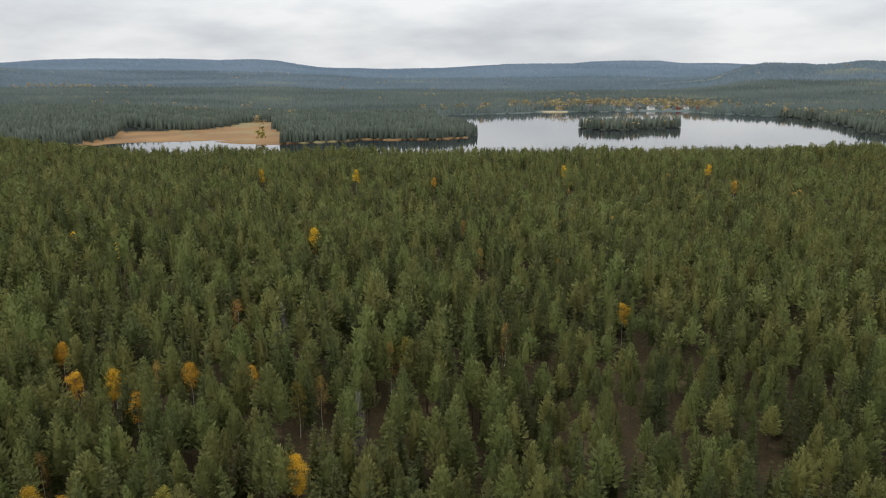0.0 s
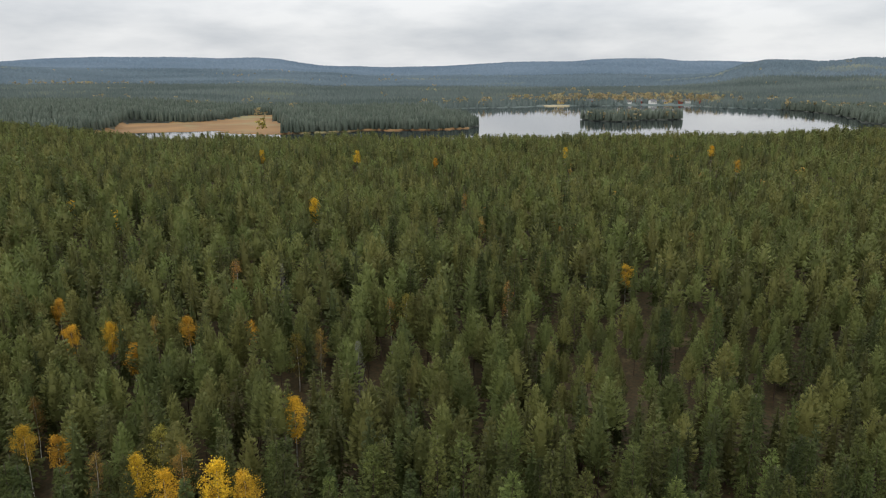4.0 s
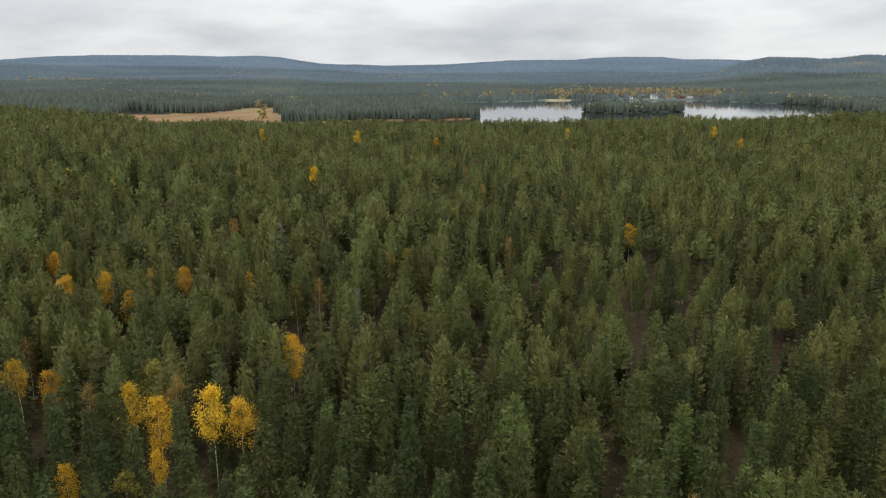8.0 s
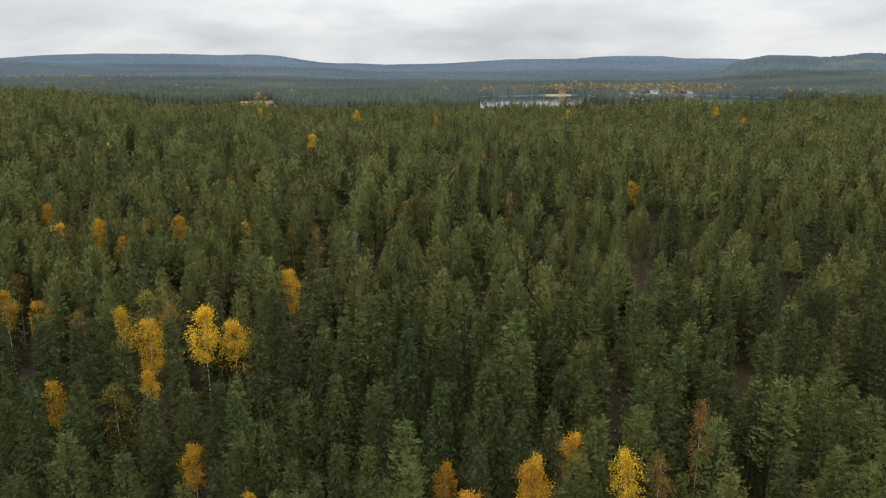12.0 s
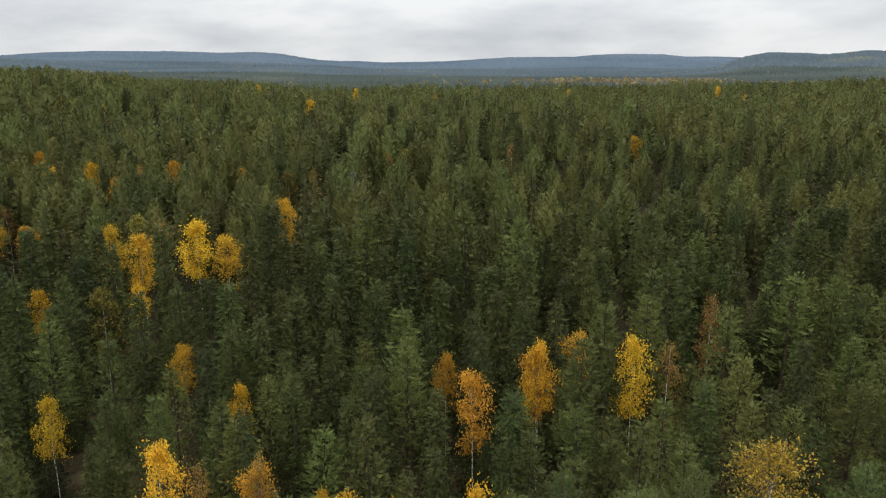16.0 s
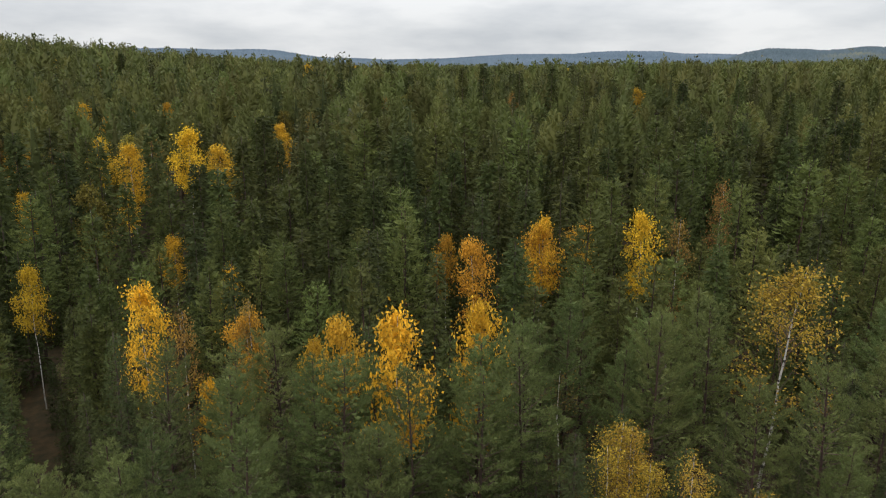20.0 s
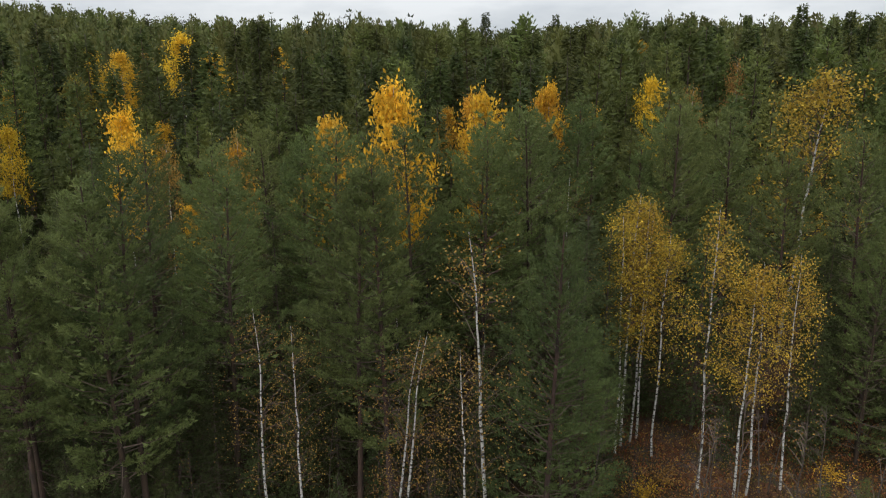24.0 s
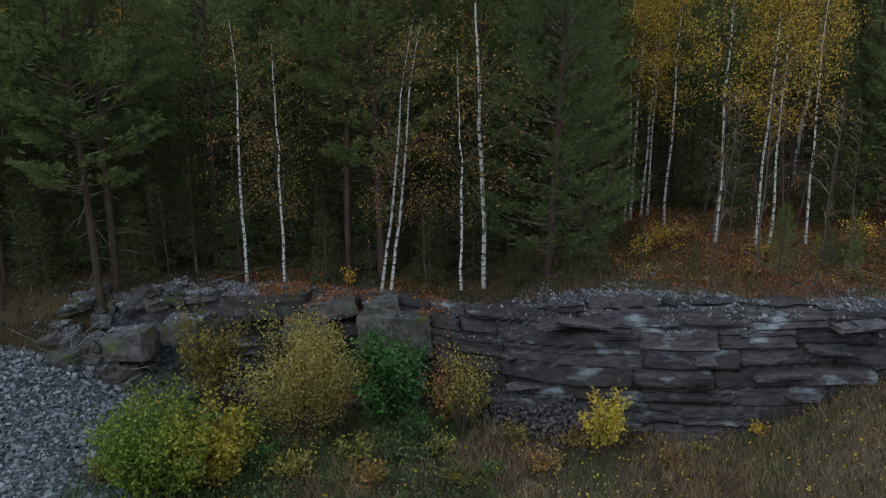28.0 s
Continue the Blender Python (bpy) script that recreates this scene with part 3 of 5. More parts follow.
BIRCHES = [tree_thing("birch", "slender autumn birch with white bark and yellow leaves", "birch", "autumn birches", *birch(13, 2900, 0.06, 71 + k, bare=0.38, spread=1.4, limbs_n=52, thick=0.0052, loose=0.26, top_heavy=1.3), BIRCH_BARK, TWIG, TAWNY_LEAF, "yellow autumn leaves") for k in range(3)]
ORANGES = [tree_thing("birch", "autumn birch with white bark and golden orange leaves", "birch", "autumn birches", *birch(13, 3600, 0.11, 81 + k, bare=0.46, spread=1.75, limbs_n=48, loose=0.3), BIRCH_BARK, TWIG, ORANGE_LEAF, "golden orange leaves") for k in range(2)]
GOLDS = [tree_thing("birch", "bushy golden birch standing among conifers", "birch", "autumn birches", *birch(13, 3800, 0.11, 85 + k, bare=0.46, spread=1.75, limbs_n=48, loose=0.3), BIRCH_BARK, TWIG, YELLOW_LEAF, "golden yellow leaves") for k in range(2)]
OLIVES = [tree_thing("birch", "birch turning from green to yellow among conifers", "birch", "autumn birches", *birch(13, 2300, 0.15, 88, bare=0.26, spread=1.75, limbs_n=48, loose=0.3), BIRCH_BARK, TWIG, OLIVE_LEAF, "olive green leaves")]
WIDES = [tree_thing("birch", "tall wide birch with a leaning trunk and golden brown leaves", "birch", "autumn birches", *birch(13, 4200, 0.07, 181, bare=0.36, spread=2.3, limbs_n=56, lean=0.9, loose=0.26, top_heavy=1.0), BIRCH_BARK, TWIG, TAWNY_LEAF, "golden brown leaves")]
BROWNS = [tree_thing("birch", "half-bare birch with white bark and few brown leaves", "birch", "autumn birches", *birch(13, 1350, 0.052, 91 + k, bare=0.25, spread=2.0, limbs_n=40, thick=0.006, loose=0.36, top_heavy=0.6), BIRCH_BARK, TWIG, BROWN_LEAF, "sparse brown leaves") for k in range(2)]
RUSTS = [tree_thing("birch", "half-bare rust brown birch among conifers", "birch", "autumn birches", *birch(13, 1800, 0.1, 95 + k, bare=0.28, spread=1.6, limbs_n=40, loose=0.3), BIRCH_BARK, TWIG, BROWN_LEAF, "rust brown leaves") for k in range(2)]
DEADS = [tree_thing("dead_spruce", "dead grey spruce bare of needles", "spruce", "dead spruces", *conifer("spruce", 14, 99, bare=0.1, spread=1.8, twigs=5, tufts=2, fan=1, blade=0.4, thin=0.16, filler=0, step=0.5), GREY_TWIG, GREY_TWIG, GREY_TWIG, "bare grey twigs")]
MODELS = PINES + SPRUCES + NEXT_PINES + NEXT_SPRUCES + MID_PINES + MID_SPRUCES + BIRCHES + ORANGES + GOLDS + OLIVES + WIDES + BROWNS + RUSTS + DEADS
USED = set()


def plant(model, x, y, h, natural, rng, lean=(0.0, 0.0), sink=0.1):
    """Puts a tree of that height at a place; the model itself is used first."""
    z = float(height(x, y)) - sink
    s = h / natural
    m = pose(x, y, z, lean[0], lean[1], rng.uniform(0, 360)) @ Matrix.Diagonal((s * rng.uniform(0.9, 1.12), s * rng.uniform(0.9, 1.12), s, 1))
    if model.name not in USED:
        USED.add(model.name)
        model.matrix_basis = m
        return model
    ob = copy_thing(model, pose(0, 0, 0))
    ob.matrix_basis = m
    return ob


def scatter(y0, y1, gap, margin, seed):
    """Jittered places on a turned lattice, inside the wedge of land ahead."""
    r = np.random.default_rng(seed)
    span = 0.66 * y1 + margin + (y1 - y0)
    a = np.arange(-span * 1.3, span * 1.3, gap)
    u, v = np.meshgrid(a, a)
    u = u + r.uniform(-0.62, 0.62, u.shape) * gap
    v = v + r.uniform(-0.62, 0.62, v.shape) * gap
    c, q = math.cos(0.47 + seed), math.sin(0.47 + seed)
    x, y = (u * c - v * q).ravel(), (u * q + v * c).ravel() + (y0 + y1) / 2
    keep = (y > y0) & (y < y1) & (np.abs(x) < 0.66 * y + margin)
    return np.column_stack([x[keep], y[keep]])


def spruce_share(x, y):
    return 0.3 + 0.3 * noise2(x, y, 22, 4.0) + 0.3 * np.exp(-((y - 34) / 6) ** 2) + 0.5 * np.exp(-((y - 92) / 24) ** 2)


def tree_height(x, y):
    """How tall the stand is: lower young pines on the rocky ground at the right."""
    young = np.exp(-((np.asarray(x) - 55) / 40) ** 2 - ((np.asarray(y) - 150) / 35) ** 2)
    lift = smooth01((np.asarray(y) - 50) / 40) * smooth01((330 - np.asarray(y)) / 80) * (0.4 + 0.6 * smooth01((10 - np.asarray(x)) / 40))
    return 15.8 + 2.2 * noise2(x, y, 17, 6.0) - 4.5 * young + 1.6 * lift


def open_ground(x, y):
    return noise2(x, y, 7, 8.0) + 0.5 * np.exp(-((np.asarray(x) - 55) / 45) ** 2 - ((np.asarray(y) - 150) / 40) ** 2) > 1.3


def dress(models, points, heights, turns):
    """Many trees as one mesh: model arrays laid at points. models: list of (verts, tris, natural height)."""
    V, F, T, at = [], [], [], 0
    pick = RNG.integers(0, len(models), len(points))
    for k, (mv, mf, nat) in enumerate(models):
        mine = np.where(pick == k)[0]
        if not len(mine):
            continue
        s, a = heights[mine] / nat, turns[mine]
        wide = s * RNG.uniform(0.85, 1.2, len(mine))
        c, q = (np.cos(a) * wide)[:, None], (np.sin(a) * wide)[:, None]
        x = mv[None, :, 0] * c - mv[None, :, 1] * q + points[mine, 0][:, None]
        y = mv[None, :, 0] * q + mv[None, :, 1] * c + points[mine, 1][:, None]
        z = mv[None, :, 2] * s[:, None] + points[mine, 2][:, None]
        V.append(np.stack([x, y, z], -1).reshape(-1, 3))
        F.append((mf[None] + (np.arange(len(mine)) * len(mv))[:, None, None] + at).reshape(-1, 3))
        T.append(np.repeat(RNG.uniform(0, 1, len(mine)), len(mv)))
        at += len(V[-1])
    return np.concatenate(V), np.concatenate(F), np.concatenate(T)


def triangles(quads_):
    quads_ = np.asarray(quads_)
    return quads_ if quads_.shape[1] == 3 else np.concatenate([quads_[:, :3], quads_[:, [0, 2, 3]]])


def far_model(species, h, count, pad, seed, spread, low):
    """A crown of bent bough pads round a ragged core."""
    rng = np.random.default_rng(seed)
    pine = species == "pine"
    shape = PINE_SHAPE if pine else SPRUCE_SHAPE
    n, off = 5, rng.normal(0, 0.12, 2)
    a = np.linspace(0, 6.283, n, endpoint=False)
    rings = [np.column_stack([np.cos(a + k) * r, np.sin(a + k) * r, np.full(n, h * (low + (1 - low) * t))]) for k, t in enumerate((0.04, 0.5)) for r in (0.5 * spread * np.interp(t, *shape),)]
    i, j = np.arange(n), (np.arange(n) + 1) % n
    core = np.concatenate(rings + [np.array([[off[0], off[1], h * 0.97]])]), np.concatenate([np.column_stack([i, j, i + n]), np.column_stack([j, j + n, i + n]), np.column_stack([i + n, j + n, np.full(n, 2 * n)])])
    q = np.sort(1 - rng.uniform(0.0, 1.0, count) ** 0.75)
    q = np.clip(np.round(q * 9) / 9 + rng.normal(0, 0.022, count), 0, 0.98) if not pine else q
    b = np.arange(count) * 2.4 + rng.normal(0, 0.35, count)
    full = np.interp(q, *shape)
    rad = spread * full * rng.uniform(0.35, 0.85, count)
    at_ = np.column_stack([np.cos(b) * rad + off[0] * q, np.sin(b) * rad + off[1] * q, h * (low + (1 - low) * q)])
    up = (0.35 + 1.1 * q) if pine else (-0.35 + 1.0 * q ** 2)
    way = unit(np.column_stack([np.cos(b), np.sin(b), up]) + rng.normal(0, 0.25, (count, 3)))
    ln = pad * rng.uniform(0.7, 1.35, count) * (0.55 + 0.45 * full)
    v, f = join([core, pads(at_, way, ln, ln * rng.uniform(0.5, 0.8, count), rng)])
    return v, f, h


def stem_model(h):
    v, q = tube([(0, 0, 0), (0, 0, h * 0.8)], [0.15, 0.06], 3)
    return v, triangles(q), h


# places of the nearer forest
near = scatter(30, 45, 4.0, 14, 1)
near = near[near[:, 1] > edge_y(near[:, 0]) + 3.2]
TAKEN = []


def clear_of(points, taken, gap):
    if not len(taken):
        return points
    t = np.array(taken)
    keep = np.ones(len(points), bool)
    for x, y in t:
        d = points[:, 1] - y
        across = points[:, 0] - x * points[:, 1] / y
        keep &= ((points[:, 0] - x) ** 2 + d ** 2 > gap * gap) & ~((np.abs(across) < gap * 0.85) & (d < 0) & (d > -(0.13 if y > 75 else 0.06) * y))
    return points[keep]

# ---- autumn birches and dead spruces that stand out, x, y and height of each ----
rng = np.random.default_rng(5)
# autumn leaves of trees far off, paled by haze put into the colour
HAZED_LEAF = leafy("haze_paled_autumn_leaves", (0.24, 0.19, 0.10), (0.36, 0.28, 0.14), vary=0.3, hue=0.4)
RUST_LEAF = leafy("rust_red_leaves", (0.20, 0.075, 0.025), (0.32, 0.13, 0.045), vary=0.1, island=0.5, hue=0.2)


def stand(models, spots, natural, slim=0.0):
    for k, (x, y, h) in enumerate(spots):
        ob = plant(models[k % len(models)], x, y, h, natural, rng)
        if slim:
            ob.matrix_basis = ob.matrix_basis @ Matrix.Diagonal((slim, slim, 1, 1) if y < 75 else (0.85, 0.85, 1, 1))
        TAKEN.append((x, y))


stand(GOLDS, [(-21.3, 48.7, 16.6), (-2.5, 37.6, 19.3), (2.4, 40.9, 18.4), (9.4, 66, 16.0), (18.6, 66.4, 16.4), (-35.9, 60.5, 13.4), (-50.8, 87, 12.1), (-47.6, 101.2, 15.7), (-42.1, 97.6, 15.8), (-33.6, 96.4, 18.1), (-27, 120.3, 15.4), (-40.7, 92.2, 10.7), (-15.7, 44.9, 11.5), (-20.5, 67.4, 10.9), (-28.8, 75.5, 10.7)], 13, slim=0.62)
stand(GOLDS, [(-75.6, 155.6, 14.8), (-132, 254, 12.7), (-113, 246, 13.1), (-48.2, 266, 17.8), (-102.7, 410.8, 15), (-51.0, 425.6, 16), (75.3, 453.4, 14), (161.1, 440.1, 15)], 13, slim=0.62)
stand(ORANGES, [(-71, 111.9, 14.6), (-65.3, 111, 13.0), (-29.7, 96.7, 15.9), (-14.3, 50.4, 14.1), (-6.3, 41.9, 17.0), (2.9, 61, 16.0), (-9.3, 49.2, 12.4), (9.4, 66.4, 15.4), (0.3, 68.9, 13.5), (14.7, 75.7, 12.5)], 13, slim=0.62)
stand(ORANGES, [(-59.1, 159.4, 14.3), (-67.8, 147.9, 13.4), (-95.1, 170.5, 13.8), (-85.3, 156.8, 13.7), (-45.3, 161.9, 12.4), (51.0, 195.9, 12.4), (-5.2, 414.2, 13), (160.7, 398.8, 13)], 13, slim=0.62)
stand(RUSTS, [(-55.7, 103.9, 14.2), (-18.8, 49.7, 14.2), (-41.8, 104.8, 15.7), (-14.1, 49.6, 15.2), (22.0, 66.9, 15.6), (29.0, 74.8, 16.5), (-57.5, 194.5, 15.9), (-28.0, 154.3, 13.9), (-13.1, 171.0, 15.1), (13.3, 253.4, 14.0), (16.5, 181.8, 14.9), (-76.9, 125.0, 13.2), (-68.9, 164.1, 12.6), (8.5, 299.7, 13.7), (79.0, 226.6, 13.9)], 13, slim=0.62)
stand(OLIVES, [(-40.8, 82.4, 14.3), (-48.3, 111.6, 14.6), (-9.8, 172.7, 15.1), (-32.5, 151.3, 13.9)], 13)
stand(DEADS, [(-45.4, 195.8, 14.8), (-18.2, 144.0, 15.5)], 14)
stand(WIDES, [(22.4, 46.2, 18.6)], 13)
TAKEN += [(21.5, 43.5), (20.4, 41.0), (19.6, 39.0)]

stand(MID_SPRUCES, [(9.7, 185, 21.5), (27.2, 190, 20), (-8.6, 180, 19.5), (4.9, 200, 20), (32.3, 170, 19), (-26.5, 190, 19), (-16.7, 230, 20), (18.4, 180, 20), (50.8, 109, 19), (48.1, 150, 18), (59.4, 150, 18), (74.1, 140, 18.5), (-71.1, 240, 18.5), (-111.6, 260, 17)], 15)

# ---- the edge of the wood above the rock cut ----
stand(BIRCHES, [(8.9, 34.3, 12.6), (9.3, 34.9, 13.4), (9.9, 35.3, 13), (10.3, 35.6, 12.4), (10.7, 34.0, 11.8), (12.2, 31.4, 13.6), (13.6, 30.6, 11), (14.3, 30.9, 11.4), (16.1, 31.3, 11.6)], 13)
stand(BROWNS, [(1.9, 28.4, 14.4), (-6.3, 29.2, 10.2), (7.6, 42.0, 13), (1.0, 28.4, 9.5), (-7.9, 29.4, 10.8)], 13)
for dx, tip, turn in ((-0.28, -8.5, 170.0), (0.1, -7.0, 185.0)):
    x, y = -1.95 + dx, 28.5
    ob = plant(BROWNS[0], x, y, 10.6, 13, rng)
    ob.matrix_basis = pose(x, y, float(height(x, y)) - 0.1, 0, tip, turn) @ Matrix.Scale(10.6 / 13, 4)
    TAKEN.append((x, y))
stand(PINES, [(-13.2, 27.6, 17), (-12.9, 28.3, 17.2), (-17.0, 27.4, 15.5), (-3.7, 29.9, 16.5), (-2.3, 29.7, 17), (-9.9, 31.8, 16), (2.0, 35.3, 17), (5.3, 41.8, 16), (12.8, 40.2, 17), (17.9, 45.1, 16), (-17.4, 28.4, 16), (-5.6, 36.6, 17), (1.9, 37.4, 17.5), (-1.3, 34.4, 17.5), (-7.4, 38.0, 16.5), (4.6, 37.2, 17), (-12.0, 36.8, 16), (-16.8, 40.2, 16), (17.5, 36.5, 15), (21.0, 36.0, 16), (-16.0, 31.5, 15)], 16)
stand(SPRUCES, [(-8.4, 35.6, 13), (6.6, 32.6, 13), (8.0, 34.0, 12), (5.2, 35.8, 12.5), (-21.7, 40.7, 13), (-5.2, 33.0, 9), (0.4, 31.5, 9), (-13.2, 31.0, 8), (-15.2, 33.5, 12), (-7.0, 32.2, 9), (-2.9, 34.0, 11), (3.2, 32.4, 10), (9.0, 37.5, 11), (13.5, 36.5, 11), (16.5, 38.5, 12), (19.2, 35.0, 11), (-18.0, 33.0, 12), (-10.8, 34.5, 12), (12.0, 38.0, 9), (15.2, 35.0, 7), (-9.0, 33.0, 10), (-6.2, 34.6, 11), (-12.4, 33.0, 10), (-14.6, 30.2, 7), (-1.2, 32.6, 8), (1.9, 32.0, 8), (7.4, 36.2, 12), (10.6, 39.0, 12), (18.0, 33.2, 9), (-4.4, 36.5, 13), (-19.6, 31.0, 10)], 15)
stand(SPRUCES, [(-19.5, 31, 11), (-16.8, 30.4, 9), (-14.6, 30.4, 9), (-12.4, 31.2, 10), (-20.5, 34, 12), (-10.4, 30.6, 8), (23.5, 38, 12), (25.5, 42, 13), (24.8, 36, 11), (27, 46, 13), (22.4, 41, 12), (28.5, 41, 12), (20.6, 38.2, 10), (22.4, 32.6, 9), (23.6, 34.4, 11)], 15)
stand(PINES, [(26.3, 39.5, 16), (-21.5, 31.5, 16), (30.0, 46.0, 16)], 16)
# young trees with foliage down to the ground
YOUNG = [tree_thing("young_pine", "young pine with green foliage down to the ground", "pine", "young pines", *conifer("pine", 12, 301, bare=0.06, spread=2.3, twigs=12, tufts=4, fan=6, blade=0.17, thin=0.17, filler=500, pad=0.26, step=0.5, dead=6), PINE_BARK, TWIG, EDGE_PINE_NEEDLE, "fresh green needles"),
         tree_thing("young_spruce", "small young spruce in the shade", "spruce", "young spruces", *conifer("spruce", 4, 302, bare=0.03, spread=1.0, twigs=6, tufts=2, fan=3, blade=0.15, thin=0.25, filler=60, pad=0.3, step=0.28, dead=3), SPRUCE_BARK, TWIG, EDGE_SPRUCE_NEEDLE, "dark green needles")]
MODELS += YOUNG
for x, y, h in ((4.3, 27.6, 14), (12.7, 26.4, 3.0), (5.9, 29.4, 9.5), (20.8, 33.4, 12.5), (15.4, 26.2, 1.8), (17.2, 26.4, 2.1), (19.4, 27.0, 2.4), (9.6, 26.6, 1.5), (18.2, 28.4, 2.6)):
    plant(YOUNG[0], x, y, h, 12, rng)
    TAKEN.append((x, y))
for x, y, h in ((-4.6, 29.6, 3.0), (-0.3, 29.3, 3.5), (3.2, 27.6, 2.2), (6.2, 27.2, 2.0), (-8.6, 30.8, 4), (-12.6, 29.6, 3.5), (15.2, 27.6, 1.8), (16.8, 28.8, 2.2), (18.6, 28.2, 2.0), (14.0, 33.5, 3.0), (7.6, 31.2, 3.2), (-16.4, 29.0, 4.2), (-2.9, 30.6, 4.5), (1.6, 30.5, 5)):
    plant(YOUNG[1], x, y, h, 4, rng)


SAPLING = tree_thing("sapling", "thin bare sapling at the edge of the wood", "sapling", "saplings", *birch(6, 90, 0.045, 311, bare=0.3, spread=0.8, lean=0.5, limbs_n=16, thick=0.0035, loose=0.15), SPRUCE_BARK, TWIG, BROWN_LEAF, "few brown leaves")
MODELS.append(SAPLING)
sr = np.random.default_rng(77)
for k in range(30):
    sx = sr.uniform(-17, 21)
    plant(SAPLING, sx, float(edge_y(sx)) + sr.uniform(1.6, 9), sr.uniform(2.5, 8), 6, sr, lean=(sr.normal(0, 3), sr.normal(0, 4)))


# ---- the rock cut ----
def block(seed, cuts=3, mat=ROCK):
    """A weathered block of rock, one metre each way, with broken corners and ledges."""
    r = np.random.default_rng(seed)
    bm = bmesh.new()
    bmesh.ops.create_cube(bm, size=1)
    bmesh.ops.subdivide_edges(bm, edges=bm.edges, cuts=cuts, use_grid_fill=True)
    shear = r.uniform(-0.12, 0.12)
    for v in bm.verts:
        c = v.co
        off = Vector((noise.noise(c * 1.7 + Vector((seed * 3.1, 0, 0))), noise.noise(c * 1.7 + Vector((0, seed * 2.3, 5))), noise.noise(c * 1.7 + Vector((2, 0, seed * 1.7)))))
        c.x += shear * c.z
        v.co = c + 0.085 * off + Vector(r.normal(0, 0.014, 3))
        if max(abs(c.x), abs(c.z)) > 0.45 and abs(c.y) > 0.45:
            v.co.y *= 0.94
    me = bpy.data.meshes.new("rock_block")
    bm.to_mesh(me)
    bm.free()
    me.materials.append(mat)
    return me


def chance(*keys):
    """A steady number from 0 to 1 for each set of whole numbers."""
    total = 0.0
    for k, key in enumerate(keys):
        total = total + np.asarray(key, float) * (12.9898, 78.233, 37.719)[k]
    return np.mod(np.sin(total) * 43758.5453, 1.0)


def face_sheet(x0, x1):
    """The blasted face as one weathered sheet: tilted beds, joints, broken ledges, and a rounded brink."""
    xs, vs = np.arange(x0, x1, 0.065), np.linspace(0, 1.3, 82)
    X, V = np.meshgrid(xs, vs)
    e = edge_y(X)
    foot, top = height(X, e - 0.7) - 0.35, height(X, e + 1.7)
    up = np.minimum(V, 1.0)
    Z = foot + (top - foot) * up
    Y = e - 0.25 + 0.95 * up ** 1.3
    massive = smooth01((X - 2.0) / 3.0)
    dip = Z - 0.05 * (X - 10) + 0.10 * noise2(X, Z * 2, 2.6, 3.0) + 0.02 * noise2(X, Z, 0.9, 1.0)
    bed = np.floor(dip / 0.62)
    inbed = dip / 0.62 - bed
    run = (X + 0.12 * noise2(X, Z, 1.2, 8.0) + 0.12 * Z) / (0.9 + 1.3 * massive + 1.2 * chance(bed, 3.0)) + 7 * chance(bed, 1.0)
    joint = np.floor(run)
    injoint = run - joint
    out = (chance(bed, joint, 5.0) - 0.45) * (0.62 - 0.2 * massive) + (chance(bed, 9.0) - 0.5) * 0.14
    split = chance(bed, joint, 6.0) > 0.55
    leaf = np.floor(dip / 0.155)
    out = out + split * (chance(leaf, joint, 2.0) - 0.5) * 0.13
    out = out - 0.12 * np.exp(-((inbed - 0.04) / 0.05) ** 2) - 0.10 * np.exp(-((injoint - 0.02) * (1.5 + massive) / 0.05) ** 2)
    out = out + 0.12 * noise2(X, Z * 1.6, 1.5, 5.0) + 0.03 * noise2(X, Z * 2.2, 0.33, 4.0) + 0.012 * noise2(X, Z * 1.4, 0.12, 6.0)
    over = np.clip((V - 1) / 0.3, 0, 1)
    Y = Y - out * (1 - over) * smooth01(V / 0.08) + 1.9 * over
    Z = Z + 0.07 * noise2(X, Y, 0.35, 2.0) * smooth01((V - 0.8) / 0.2) + 0.10 * over - 0.45 * over ** 3 + 0.12 * (chance(np.floor(run), 8.0) - 0.5) * smooth01((V - 0.85) / 0.1) * (1 - over)
    n, m = X.shape
    ids_ = np.arange(n * m).reshape(n, m)
    f = np.stack([ids_[:-1, :-1], ids_[:-1, 1:], ids_[1:, 1:], ids_[1:, :-1]], -1).reshape(-1, 4)
    return mesh_data("face", np.stack([X, Y, Z], -1).reshape(-1, 3), f, FACE_ROCK, tint=chance(bed, joint, 7.0).ravel())


BLOCKS = [block(k) for k in range(12)]
PALE_BLOCKS = [block(20 + k, mat=BOULDER) for k in range(8)]
cut = tagged(new("rock_cut"), "dark layered rock face of a blasted road cut with mossy ledges", "rock face", kind="structure")
rr = np.random.default_rng(17)
part("face", face_sheet(-8.2, 26.0), cut, "dark bedded rock with pale streaks along its joints")


def lay(x, y, z, w, d, h, turn=0.0, tip=0.0, models=BLOCKS):
    ob = new("rock_block", models[rr.integers(len(models))])
    ob.parent = cut
    ob.matrix_basis = pose(x, y, z, rr.normal(0, 2), tip, turn + 180 * rr.integers(2)) @ Matrix.Diagonal((w, d, h, 1))


